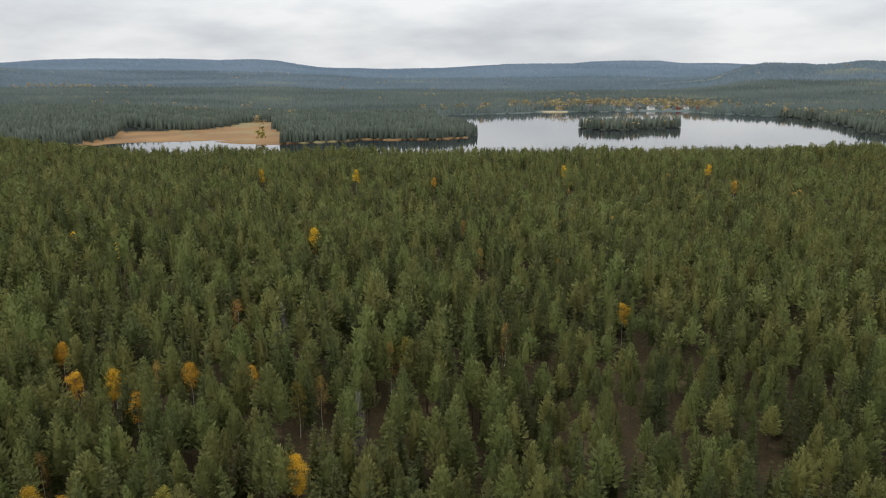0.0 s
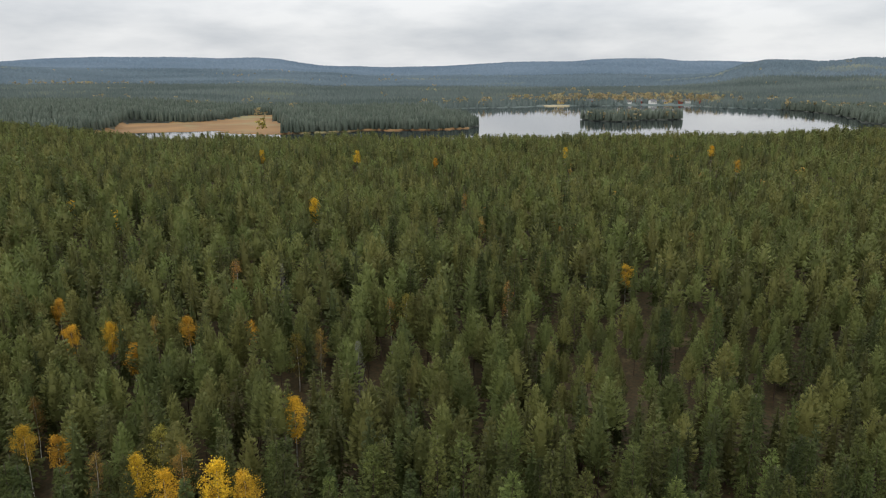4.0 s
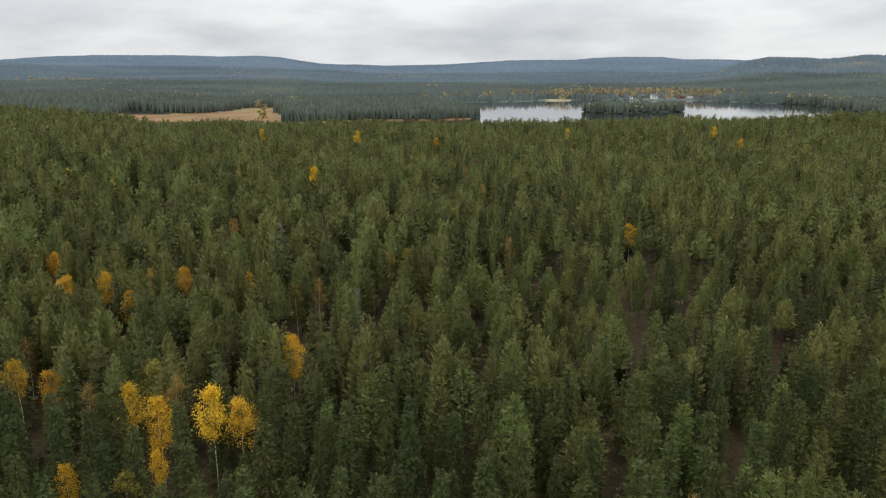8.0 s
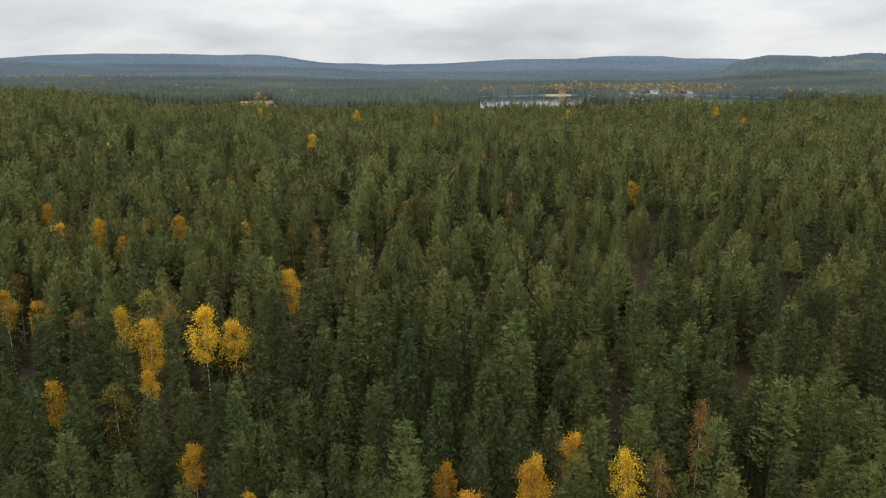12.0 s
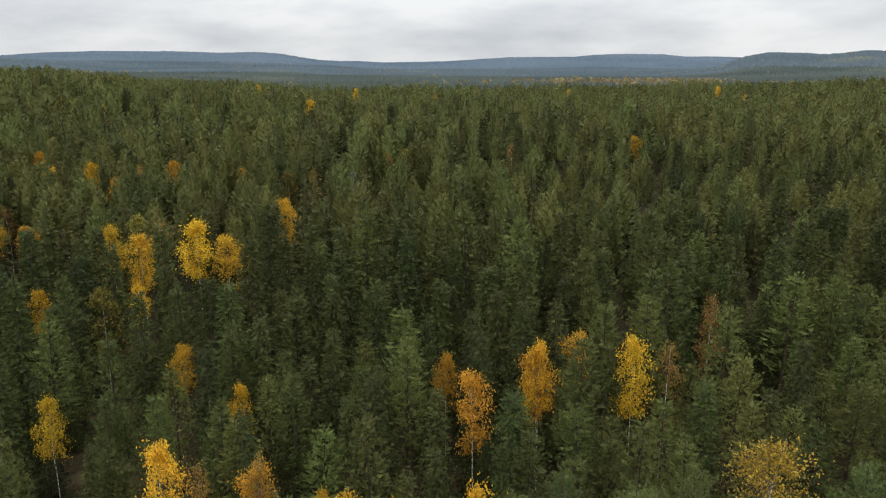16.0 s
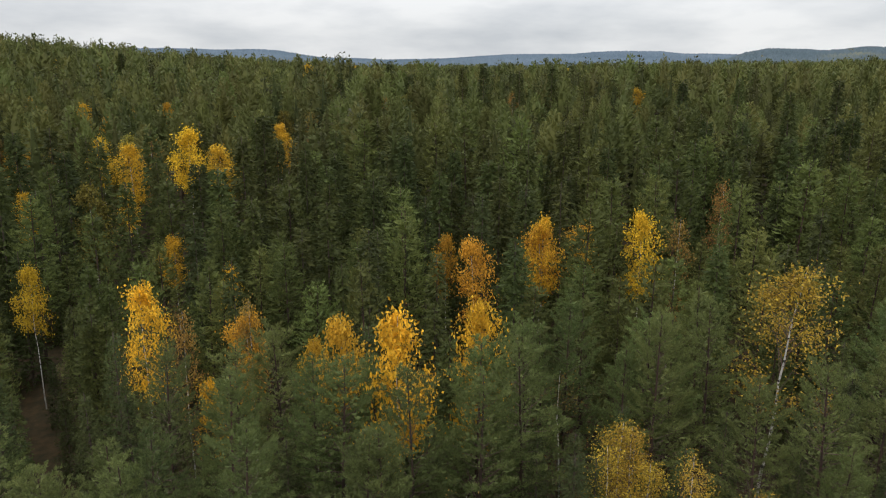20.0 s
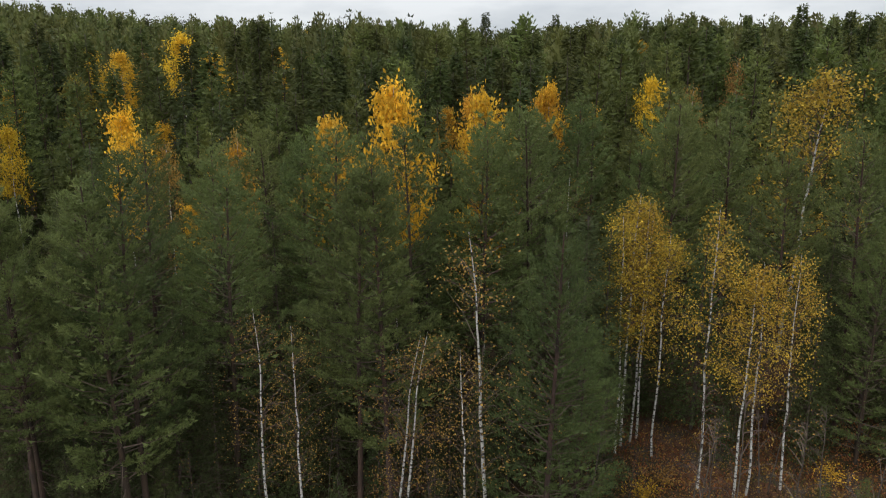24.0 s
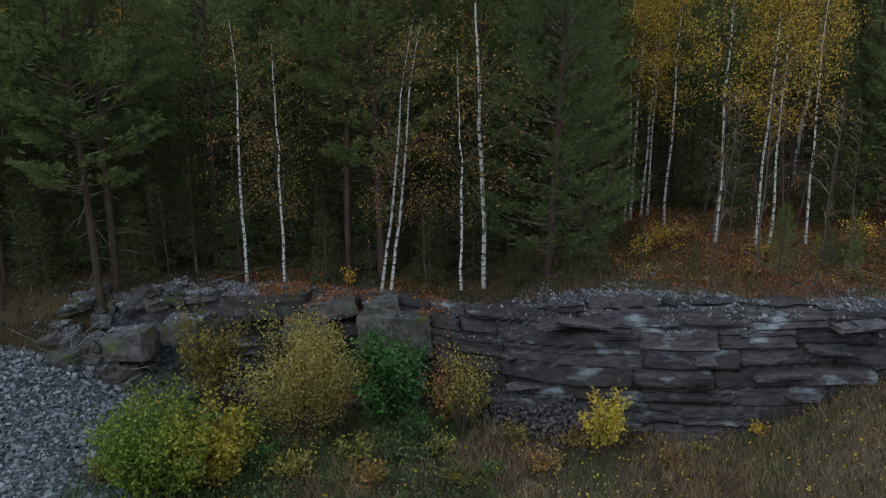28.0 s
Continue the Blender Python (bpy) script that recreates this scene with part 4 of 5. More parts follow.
# the broken end: tilted slabs half buried in debris
for k in range(150):
    sx = rr.uniform(-14.5, -6.0)
    back_ = rr.uniform(-1.9, 1.5)
    sy = float(edge_y(sx)) + back_
    w = rr.uniform(0.3, 1.15)
    lay(sx, sy, float(height(sx, sy)) + rr.uniform(-0.1, 0.12), w, w * rr.uniform(0.6, 1.0), rr.uniform(0.2, 0.5), rr.normal(10, 30), rr.normal(-14, 10), PALE_BLOCKS)
for k in range(16):
    sx = rr.uniform(1.5, 18)
    e = float(edge_y(sx))
    lo, hi = float(height(sx, e - 1.0)), float(height(sx, e + 1.6))
    if hi - lo > 0.8:
        lay(sx, e - 0.1 + rr.uniform(0, 0.3), lo + (hi - lo) * rr.uniform(0.15, 0.98), rr.uniform(0.4, 1.9), rr.uniform(0.5, 0.9), rr.uniform(0.06, 0.18), rr.normal(0, 8), rr.normal(0, 4))
# squared blocks at the brink, and low outcrops behind the ledge
for bx, by, bz, bw, bd, bh in ((-2.1, 27.3, 0.15, 1.3, 1.1, 0.6), (-2.2, 26.9, -0.7, 1.4, 1.2, 1.4), (-0.9, 26.7, -0.8, 1.5, 1.1, 1.6), (-6.6, 27.9, 0.15, 3.2, 1.8, 1.0), (-4.2, 27.7, 0.0, 1.9, 1.3, 0.8), (-5.1, 26.9, -0.7, 1.6, 1.2, 0.9), (-9.6, 26.6, -0.6, 1.5, 1.1, 0.9), (-11.6, 26.2, -1.0, 1.7, 1.2, 1.0)):
    lay(bx, by, bz, bw, bd, bh, rr.normal(0, 8), rr.normal(0, 4), PALE_BLOCKS)


from mathutils import bvhtree


def surface():
    """The blocks' upper side, for what lies on them."""
    V, F, at = [], [], 0
    for ob in cut.children:
        V += [ob.matrix_basis @ v.co for v in ob.data.vertices]
        F += [[i + at for i in p.vertices] for p in ob.data.polygons]
        at = len(V)
    return bvhtree.BVHTree.FromPolygons(V, F)


UPPER = surface()


def lie(xs, ys):
    """Height of rock or ground at each place."""
    z = np.array(height(xs, ys), float)
    for k, (a, b) in enumerate(zip(xs, ys)):
        hit = UPPER.ray_cast(Vector((a, b, 20)), Vector((0, 0, -1)))[0]
        if hit:
            z[k] = max(z[k], hit.z)
    return z


# ---- rubble: a pile of grey broken stone, and gravel along the brink ----
def pebble(seed):
    r = np.random.default_rng(seed)
    bm = bmesh.new()
    for q in unit(r.normal(size=(11, 3))) * 0.52 * r.uniform(0.8, 1.15, (11, 1)):
        bm.verts.new((q[0], q[1], q[2] * 0.7))
    hull = bmesh.ops.convex_hull(bm, input=bm.verts)
    bmesh.ops.delete(bm, geom=[g for g in hull["geom_interior"] if isinstance(g, bmesh.types.BMVert)], context="VERTS")
    me = bpy.data.meshes.new("stone")
    bm.to_mesh(me)
    bm.free()
    me.materials.append(STONE)
    return me


PEBBLES = [pebble(400 + k) for k in range(8)]
PEB = []
for me in PEBBLES:
    v = np.zeros(len(me.vertices) * 3, np.float32)
    me.vertices.foreach_get("co", v)
    PEB.append((v.reshape(-1, 3), np.array([p.vertices[:] for p in me.polygons]), 1.0))


def tumble(spots, sizes, seed):
    """Stones with a turn each way, as one mesh."""
    r = np.random.default_rng(seed)
    V, F, at = [], [], 0
    for (px, py, pz), s in zip(spots, sizes):
        v, f, _ = PEB[r.integers(8)]
        m = np.array(Euler(r.uniform(-1, 1, 3) * (1.1, 1.1, 3.1)).to_matrix())
        V.append((v * (s * r.uniform(0.7, 1.4), s, s)) @ m.T + (px, py, pz))
        F.append(f + at)
        at += len(v)
    return np.concatenate(V), np.concatenate(F)


pile = tagged(new("rubble_pile"), "pile of loose grey broken stone at the foot of the rocks", "rubble", kind="structure")
r = np.random.default_rng(9)
px = r.uniform(-19, -7.6, 14000)
py = r.uniform(16.5, 28, 14000)
keep = (py < edge_y(px) - 0.2 - 1.5 * (px < -12.5)) & (px < -9.0 + 0.35 * (22.5 - py) * (py < 22.5) - 0.3 * r.uniform(0, 3, 14000))
px, py = px[keep], py[keep]
order = np.argsort(-(py * 0.2 - np.abs(px + 11)))
px, py = px[order], py[order]
ps = r.uniform(0.07, 0.21, len(px)) * np.where(r.uniform(size=len(px)) > 0.95, 1.9, 1)
pz = height(px, py) + ps * 0.12
for k in range(300):
    ob = part("stone", PEBBLES[k % 8], pile)
    ob.matrix_basis = pose(px[k], py[k], pz[k], *r.uniform(-30, 30, 2), r.uniform(0, 360)) @ Matrix.Diagonal((ps[k] * r.uniform(0.8, 1.4), ps[k], ps[k], 1))
tagged(part("loose_stone", mesh_data("loose_stone", *tumble(np.column_stack([px, py, pz])[300:], ps[300:], 3), STONE), pile), kind="stuff")

gx_ = np.concatenate([r.uniform(-22, -13, 900), r.uniform(3.5, 21, 3800), r.uniform(-14.5, -6, 6500), r.uniform(-6, 3.5, 700)])
gy_ = edge_y(gx_) + np.where(gx_ < 3, -0.6, 0.2) + np.abs(r.normal(0, 1.5, len(gx_))) + 0.6 * np.maximum(0, noise2(gx_, gx_, 1.2))
dense = noise2(gx_, gy_, 0.9, 3.0) > -0.25
gx_, gy_ = gx_[dense], gy_[dense]
gs_ = r.uniform(0.04, 0.13, len(gx_)) * np.where(r.uniform(size=len(gx_)) > 0.96, 2.2, 1)
gravel = new("ledge_gravel", mesh_data("ledge_gravel", *tumble(np.column_stack([gx_, gy_, lie(gx_, gy_) + gs_ * 0.12]), gs_, 4), LEDGE))
tagged(gravel, "pale grey broken stone strewn along the brink of the rock", "gravel", kind="stuff")


tx = r.uniform(0.2, 5.6, 900)
ty = edge_y(tx) - np.abs(r.normal(0, 0.7, 900)) + 0.1
ts = r.uniform(0.06, 0.24, 900)
tz = height(tx, ty) + 0.1 + np.maximum(0, ty - edge_y(tx) + 1.1) * 1.1 * r.uniform(0.3, 1, 900)
tagged(new("rock_rubble", mesh_data("rock_rubble", *tumble(np.column_stack([tx, ty, tz]), ts, 6), ROCK)), "dark broken rock in a cleft at the foot of the face", "rubble", kind="stuff")


# ---- shrubs ----
def shrub(name, label, category, x, y, wide, tall, leaves, size, leaf, seed, sink=0.05):
    r = np.random.default_rng(seed)
    stems, at = [], []
    n = 26
    for k in range(n):
        a, tip = r.uniform(0, 6.28), r.uniform(0.35, 1.0) ** 0.5
        s = np.linspace(0, 1, 6)
        reach, up = wide / 2 * tip * r.uniform(0.4, 1), tall * r.uniform(0.55, 1.0) * (1.15 - 0.35 * tip)
        p = np.column_stack([np.cos(a) * reach * s, np.sin(a) * reach * s, up * (1.3 * s - 0.3 * s ** 2)])
        p[:, :2] += np.cumsum(r.normal(0, 0.03 * wide, (6, 2)), 0) * s[:, None]
        stems.append(tube(p, np.linspace(0.022, 0.004, 6) * (0.6 + 0.15 * wide), 4))
        m = leaves // n
        q = r.uniform(0.3, 1.03, m)
        c = np.column_stack([np.interp(q, s, p[:, i]) for i in range(3)])
        at.append(c + r.normal(0, 0.06 * wide, (m, 3)) * (1, 1, 0.8) + r.normal(0, 0.05 * wide, 3))
    at = np.concatenate(at)
    at[:, 2] = np.abs(at[:, 2])
    base = tagged(new(name), label, category)
    base.matrix_basis = pose(x, y, float(height(x, y)) - sink)
    tagged(part("stem", mesh_data("stem", *join(stems), TWIG), base), kind="stuff")
    tagged(part("foliage", mesh_data("foliage", *leaf_quads(at, size, r), leaf), base), kind="stuff")
    return base


shrub("sallow_bush", "round sallow bush with olive yellow leaves before the rock", "bush", -4.5, 23.0, 4.4, 4.9, 16000, 0.05, SALLOW, 501)
shrub("elder_bush", "bright green elder bush at the foot of the rock", "bush", -1.7, 24.4, 3.6, 3.9, 4600, 0.085, GREEN_LEAF, 502)
shrub("maple_bush", "low bush with green and yellow leaves beside the rubble", "bush", -8.4, 19.2, 4.2, 3.4, 8500, 0.066, LIME_LEAF, 503)
shrub("maple_bush", "yellowing leafy bush beside the rubble", "bush", -6.6, 19.6, 3.2, 3.1, 4200, 0.066, GOLD_BUSH, 504)
shrub("rowan_bush", "thin yellow green rowan sapling before the rocks", "bush", -8.2, 24.8, 2.8, 4.8, 2400, 0.075, OLIVE_LEAF, 505)
shrub("aspen_bush", "small golden yellow bush against the dark rock face", "bush", 5.5, 21.9, 1.9, 2.7, 2000, 0.06, GOLD_BUSH, 506)
shrub("brown_bush", "half-bare brown bush in a cleft of the rock", "bush", 0.4, 24.6, 2.6, 3.0, 1000, 0.065, BROWN_LEAF, 507)
shrub("brown_bush", "tangled half-bare bush with yellow leaves in the rock cleft", "bush", 0.9, 23.7, 2.6, 3.6, 900, 0.055, OLIVE_LEAF, 509)
shrub("brown_bush", "thin bush with few yellow leaves in a rock cleft", "bush", 1.3, 24.0, 1.6, 2.6, 500, 0.06, OLIVE_LEAF, 508)
for k, (bx, by, bw, bh, bn, mat) in enumerate(((0.2, 22.2, 1.3, 0.9, 350, OLIVE_LEAF), (-5.6, 21.2, 1.8, 1.0, 700, GREEN_LEAF), (-2.6, 21.8, 1.6, 0.8, 500, OLIVE_LEAF), (1.8, 21.0, 1.1, 0.6, 260, GREEN_LEAF), (-9.9, 20.2, 1.5, 1.0, 500, OLIVE_LEAF), (-4.4, 20.6, 2.2, 1.1, 700, OLIVE_LEAF), (-6.4, 22.6, 2.0, 1.3, 700, LIME_LEAF), (-2.0, 20.2, 1.8, 0.9, 420, BROWN_LEAF), (0.8, 20.4, 1.6, 0.7, 300, OLIVE_LEAF), (3.4, 21.2, 1.8, 0.8, 300, BROWN_LEAF), (4.6, 22.4, 1.6, 1.0, 260, BROWN_LEAF), (2.6, 22.8, 1.5, 1.0, 300, OLIVE_LEAF), (7.6, 21.2, 1.4, 0.6, 200, BROWN_LEAF), (-0.6, 23.2, 1.8, 1.4, 500, GREEN_LEAF), (10.6, 22.0, 0.7, 0.6, 140, YELLOW_LEAF), (8.6, 22.0, 0.6, 0.4, 100, OLIVE_LEAF))):
    shrub("low_shrub", "low leafy shrub in the dry heath", "shrub", bx, by, bw, bh, bn, 0.06, mat, 520 + k)
for k, (bx, by, bw, bh, bn, mat) in enumerate(((9.3, 30.4, 2.2, 1.3, 500, ORANGE_LEAF), (10.6, 31.8, 2.2, 1.1, 500, BROWN_LEAF), (17.6, 30.0, 2.0, 1.2, 400, BROWN_LEAF), (18.6, 31.5, 2.2, 1.3, 400, ORANGE_LEAF), (13.6, 29.5, 1.8, 0.9, 300, BROWN_LEAF), (16.0, 28.8, 2.0, 0.8, 300, OLIVE_LEAF), (-3.6, 29.0, 1.0, 0.9, 120, YELLOW_LEAF), (8.2, 28.6, 1.1, 1.6, 180, YELLOW_LEAF), (11.8, 27.0, 1.5, 0.6, 250, BROWN_LEAF))):
    shrub("undergrowth_bush", "rusty autumn undergrowth at the wood's edge", "shrub", bx, by, bw, bh, bn, 0.055, mat, 540 + k)

# ---- heath, straw, litter and fallen sticks ----


def sward(name, label, count, x0, x1, y0, y1, length, mat, seed, keep_if, brink=0.1):
    r = np.random.default_rng(seed)
    sx, sy = r.uniform(x0, x1, count), r.uniform(y0, y1, count)
    ok = keep_if(sx, sy) & (sy < edge_y(sx) + brink)
    sx, sy = sx[ok], sy[ok]
    at_ = np.column_stack([sx, sy, height(sx, sy) - 0.02])
    way = unit(np.column_stack([r.normal(0, 0.5, (len(sx), 2)), np.ones(len(sx))]))
    ln = length * r.uniform(0.4, 1.3, len(sx))
    side = unit(np.cross(way, r.normal(size=way.shape))) * 0.5
    wd = (0.035 if brink < 1 else 0.09) * ln[:, None] + 0.006
    v = np.stack([at_ - side * wd, at_ + side * wd, at_ + way * ln[:, None]], 1).reshape(-1, 3)
    tagged(new(name, mesh_data(name, v, np.arange(len(v)).reshape(-1, 3), mat)), label, "grass", kind="stuff")


sward("dry_grass", "pale dry straw on the bank", 52000, -9, 22, 15, 26, 0.5, STRAW, 601, lambda a, b: noise2(a, b, 1.6, 2.0) + 0.09 * (a - 4) > 0.1)
sward("heather", "dark brown heather and dead weeds on the bank", 75000, -9, 22, 15, 26, 0.42, HEATHER, 602, lambda a, b: noise2(a, b, 1.3, 7.0) > -1.2)

sward("green_weeds", "low green and olive weeds below the bushes", 26000, -11, 8, 16, 25, 0.45, GREEN_LEAF, 603, lambda a, b: noise2(a, b, 1.5, 4.0) - 0.1 * (a + 2) > 0.0)
sward("dead_weeds", "tangled brown dead weeds below the bushes", 26000, -11, 10, 16, 25, 0.6, STRAW, 606, lambda a, b: noise2(a, b, 0.9, 1.0) > 0.25)
sward("forest_undergrowth", "brown and green undergrowth on the forest floor", 60000, -19, 24, 24, 42, 0.3, HEATHER, 604, lambda a, b: (b > edge_y(a) + 1.4) & (noise2(a, b, 1.4, 5.0) > -0.7), 30)
sward("forest_moss", "green moss and berry shrubs on the forest floor", 50000, -19, 24, 24, 42, 0.24, SPRUCE_NEEDLE, 605, lambda a, b: (b > edge_y(a) + 1.2) & (noise2(a, b, 1.8, 9.0) > -0.1), 30)

sward("edge_brush", "brown weeds and needles at the wood's edge above the rubble", 16000, -24, -11.5, 19, 31, 0.32, HEATHER, 608, lambda a, b: (b > edge_y(a) - 2.2) & (b < edge_y(a) + 2.0), 30)
sward("ledge_plants", "brown and green tufts rooted on the ledges", 9000, -14, 21, 22, 31, 0.3, HEATHER, 607, lambda a, b: (b > edge_y(a) + 0.5) & (b < edge_y(a) + 2.2) & (noise2(a, b, 0.8, 6.0) > 0.1), 30)

r = np.random.default_rng(33)


def litter(name, label, spots, size, mat):
    tagged(new(name, mesh_data(name, *leaf_quads(spots, size, r), mat)), label, "leaves", kind="stuff")


lx, ly = r.uniform(-9.5, 0.5, 5200), r.uniform(-0.8, 3.6, 5200)
lx, ly = lx[noise2(lx, ly, 1.1, 3.0) > -0.1], ly[noise2(lx, ly, 1.1, 3.0) > -0.1]
ly = edge_y(lx) + ly
litter("fallen_leaves", "rust red fallen leaves on the ledge", np.column_stack([lx, ly, lie(lx, ly) + r.uniform(0.01, 0.06, len(lx))]), 0.06, RUST_LEAF)
lx, ly = r.uniform(-8.5, 9, 24000), r.uniform(15.5, 24.5, 24000)
ok = noise2(lx, ly, 1.2, 8.0) - 0.10 * (lx + 1) > -0.1
lx, ly = lx[ok], ly[ok]
litter("low_weeds", "dark green leafy weeds and bramble below the bushes", np.column_stack([lx, ly, height(lx, ly) + r.uniform(0.05, 0.75, len(lx)) * (0.6 + 0.5 * noise2(lx, ly, 0.7, 2.0))]), 0.06, WEED)
lx, ly = r.uniform(1, 21, 2200), r.uniform(15.5, 23.5, 2200)
litter("seed_heads", "pale dead seed heads in the heath", np.column_stack([lx, ly, height(lx, ly) + r.uniform(0.2, 0.55, len(lx))]), 0.032, STRAW)
lx, ly = r.uniform(7.0, 24, 15000), r.uniform(25, 38, 15000)
ok = noise2(lx, ly, 1.7, 4.0) > -0.25
lx, ly = lx[ok], ly[ok]
litter("fallen_leaves", "rust red leaves and bilberry turned red under the birches", np.column_stack([lx, ly, height(lx, ly) + 0.03 + r.uniform(0, 0.3, len(lx)) * (noise2(lx, ly, 0.8, 6.0) > 0.1)]), 0.06, RUST_LEAF)
lx, ly = r.uniform(7.0, 24, 9000), r.uniform(26, 37, 9000)
litter("fallen_leaves", "rusty fallen leaves under the birches", np.column_stack([lx, ly, height(lx, ly) + 0.03 + r.uniform(0, 0.08, len(lx))]), 0.055, BROWN_LEAF)
lx, ly = r.uniform(-7, 20, 1300), r.uniform(16.5, 23, 1300)
litter("fallen_leaves", "yellow leaves caught in the dry heath", np.column_stack([lx, ly, height(lx, ly) + r.uniform(0.1, 0.4, len(lx))]), 0.05, YELLOW_LEAF)


def stick(x, y, ln, turn, tip, thick, seed):
    r = np.random.default_rng(seed)
    s = np.linspace(0, 1, 5)
    p = np.column_stack([s * ln, np.cumsum(r.normal(0, 0.04, 5)), np.cumsum(r.normal(0, 0.02, 5))])
    ob = tagged(new("fallen_branch", mesh_data("fallen_branch", *tube(p, np.linspace(thick, thick * 0.3, 5), 5), GREY_TWIG, smooth=True)), "bare grey branch lying on the ground", "branch", "fallen branches")
    ob.matrix_basis = pose(x, y, float(height(x, y)) + thick * 0.6, 0, -tip, turn)


for k in range(13):
    bx = r.uniform(-16, 20)
    stick(bx, float(edge_y(bx)) + r.uniform(1.2, 5.5), r.uniform(0.9, 2.6), r.uniform(0, 360), r.uniform(0, 22), r.uniform(0.02, 0.045), 700 + k)

for k in range(34):
    bx = r.uniform(-14.5, -9.5)
    stick(bx, float(edge_y(bx)) + r.uniform(-1.8, 0.6), r.uniform(0.7, 1.9), r.uniform(0, 360), r.uniform(5, 50), r.uniform(0.012, 0.028), 730 + k)

# ---- the nearer forest, tree by tree ----
rng = np.random.default_rng(21)
near = clear_of(near, TAKEN, 1.9)
for x, y in near:
    h = float(tree_height(x, y)) * rng.uniform(0.8, 1.1)
    if rng.uniform() < spruce_share(x, y):
        plant(SPRUCES[rng.integers(len(SPRUCES))], x, y, h, 15, rng)
    else:
        plant(PINES[rng.integers(len(PINES))], x, y, h, 16, rng)
following = scatter(45, 72, 4.7, 14, 6)
following = clear_of(following, TAKEN, 1.9)
for x, y in following:
    h = float(tree_height(x, y)) * rng.uniform(0.82, 1.14)
    if rng.uniform() < spruce_share(x, y):
        plant(NEXT_SPRUCES[rng.integers(len(NEXT_SPRUCES))], x, y, h, 15, rng)
    else:
        plant(NEXT_PINES[rng.integers(len(NEXT_PINES))], x, y, h, 16, rng)
mid = scatter(72, 104, 4.9, 14, 2)
mid = clear_of(mid[~open_ground(mid[:, 0], mid[:, 1])], TAKEN, 2.0)
for x, y in mid:
    h = float(tree_height(x, y)) * rng.uniform(0.82, 1.16)
    if rng.uniform() < spruce_share(x, y):
        plant(MID_SPRUCES[rng.integers(len(MID_SPRUCES))], x, y, h, 15, rng)
    else:
        plant(MID_PINES[rng.integers(len(MID_PINES))], x, y, h, 16, rng)

# low young trees in the gaps
low_ones = scatter(40, 104, 6.2, 10, 9)
for x, y in low_ones:
    if all((x - a) ** 2 + (y - b) ** 2 > 1.7 for a, b in TAKEN):
        pick = (NEXT_SPRUCES if rng.uniform() < 0.6 else NEXT_PINES) if y < 72 else (MID_SPRUCES if rng.uniform() < 0.6 else MID_PINES)
        plant(pick[rng.integers(3)], x, y, rng.uniform(4, 8.5), 12, rng)

# ---- the forest farther on ----


def forest(name, label, y0, y1, gap, margin, seed, pine_models, spruce_models, stems):
    p = scatter(y0, y1, gap, margin, seed)
    p = p[~open_ground(p[:, 0], p[:, 1])]
    p = clear_of(p, [q for q in TAKEN if y0 - 5 < q[1] < y1 + 5], 2.2)
    r = np.random.default_rng(seed + 100)
    h = tree_height(p[:, 0], p[:, 1]) * (r.uniform(0.82, 1.16, len(p)) if y1 < 310 else r.uniform(0.74, 1.04, len(p)))
    pts = np.column_stack([p, height(p[:, 0], p[:, 1]) - 0.1])
    sp = r.uniform(size=len(p)) < spruce_share(p[:, 0], p[:, 1])
    turn = r.uniform(0, 6.28, len(p))
    for word, pick, models, mat in (("pines", ~sp, pine_models, PINE_MASS), ("spruces", sp, spruce_models, SPRUCE_MASS)):
        v, f, t = dress(models, pts[pick], h[pick], turn[pick])
        ob = new(name + "_" + word, mesh_data(word, v, f, mat, tint=t))
        tagged(ob, label + " " + word, "forest", kind="stuff")
    if stems:
        v, f, t = dress([stem_model(16)], pts, h, turn)
        tagged(new("forest_stems", mesh_data("stems", v, f, PINE_BARK, tint=t)), "brown bare stems below the forest's crowns", "forest", kind="stuff")


forest("forest", "dense mixed forest of grey-green", 104, 170, 4.9, 16, 3, [far_model("pine", 16, 360, 0.9, 201 + k, 2.75, 0.34 + 0.04 * k) for k in range(5)], [far_model("spruce", 15, 340, 0.8, 211 + k, 2.2, 0.12) for k in range(4)], True)
forest("forest", "dense mixed forest of dull green", 170, 300, 5.0, 20, 4, [far_model("pine", 16, 140, 1.2, 221 + k, 2.8, 0.34 + 0.04 * k) for k in range(6)], [far_model("spruce", 15, 130, 1.1, 231 + k, 2.25, 0.12) for k in range(4)], False)
forest("forest", "dense forest on the ridge of dull green", 300, 640, 5.2, 30, 5, [far_model("pine", 16, 46, 1.7, 241 + k, 2.85, 0.34 + 0.04 * k) for k in range(6)], [far_model("spruce", 15, 46, 1.5, 251 + k, 2.3, 0.12) for k in range(4)], False)


def spike_model(wide, h, seed):
    """A plain pointed crown for woods far off."""
    r = np.random.default_rng(seed)
    a = np.linspace(0, 6.283, 3, endpoint=False) + r.uniform(0, 2)
    v = np.column_stack([np.cos(a) * wide * r.uniform(0.75, 1.25, 3), np.sin(a) * wide * r.uniform(0.75, 1.25, 3), np.zeros(3)])
    return np.concatenate([v, [(r.normal(0, 0.1 * wide), r.normal(0, 0.1 * wide), h)]]), np.array([(0, 1, 3), (1, 2, 3), (2, 0, 3)]), h


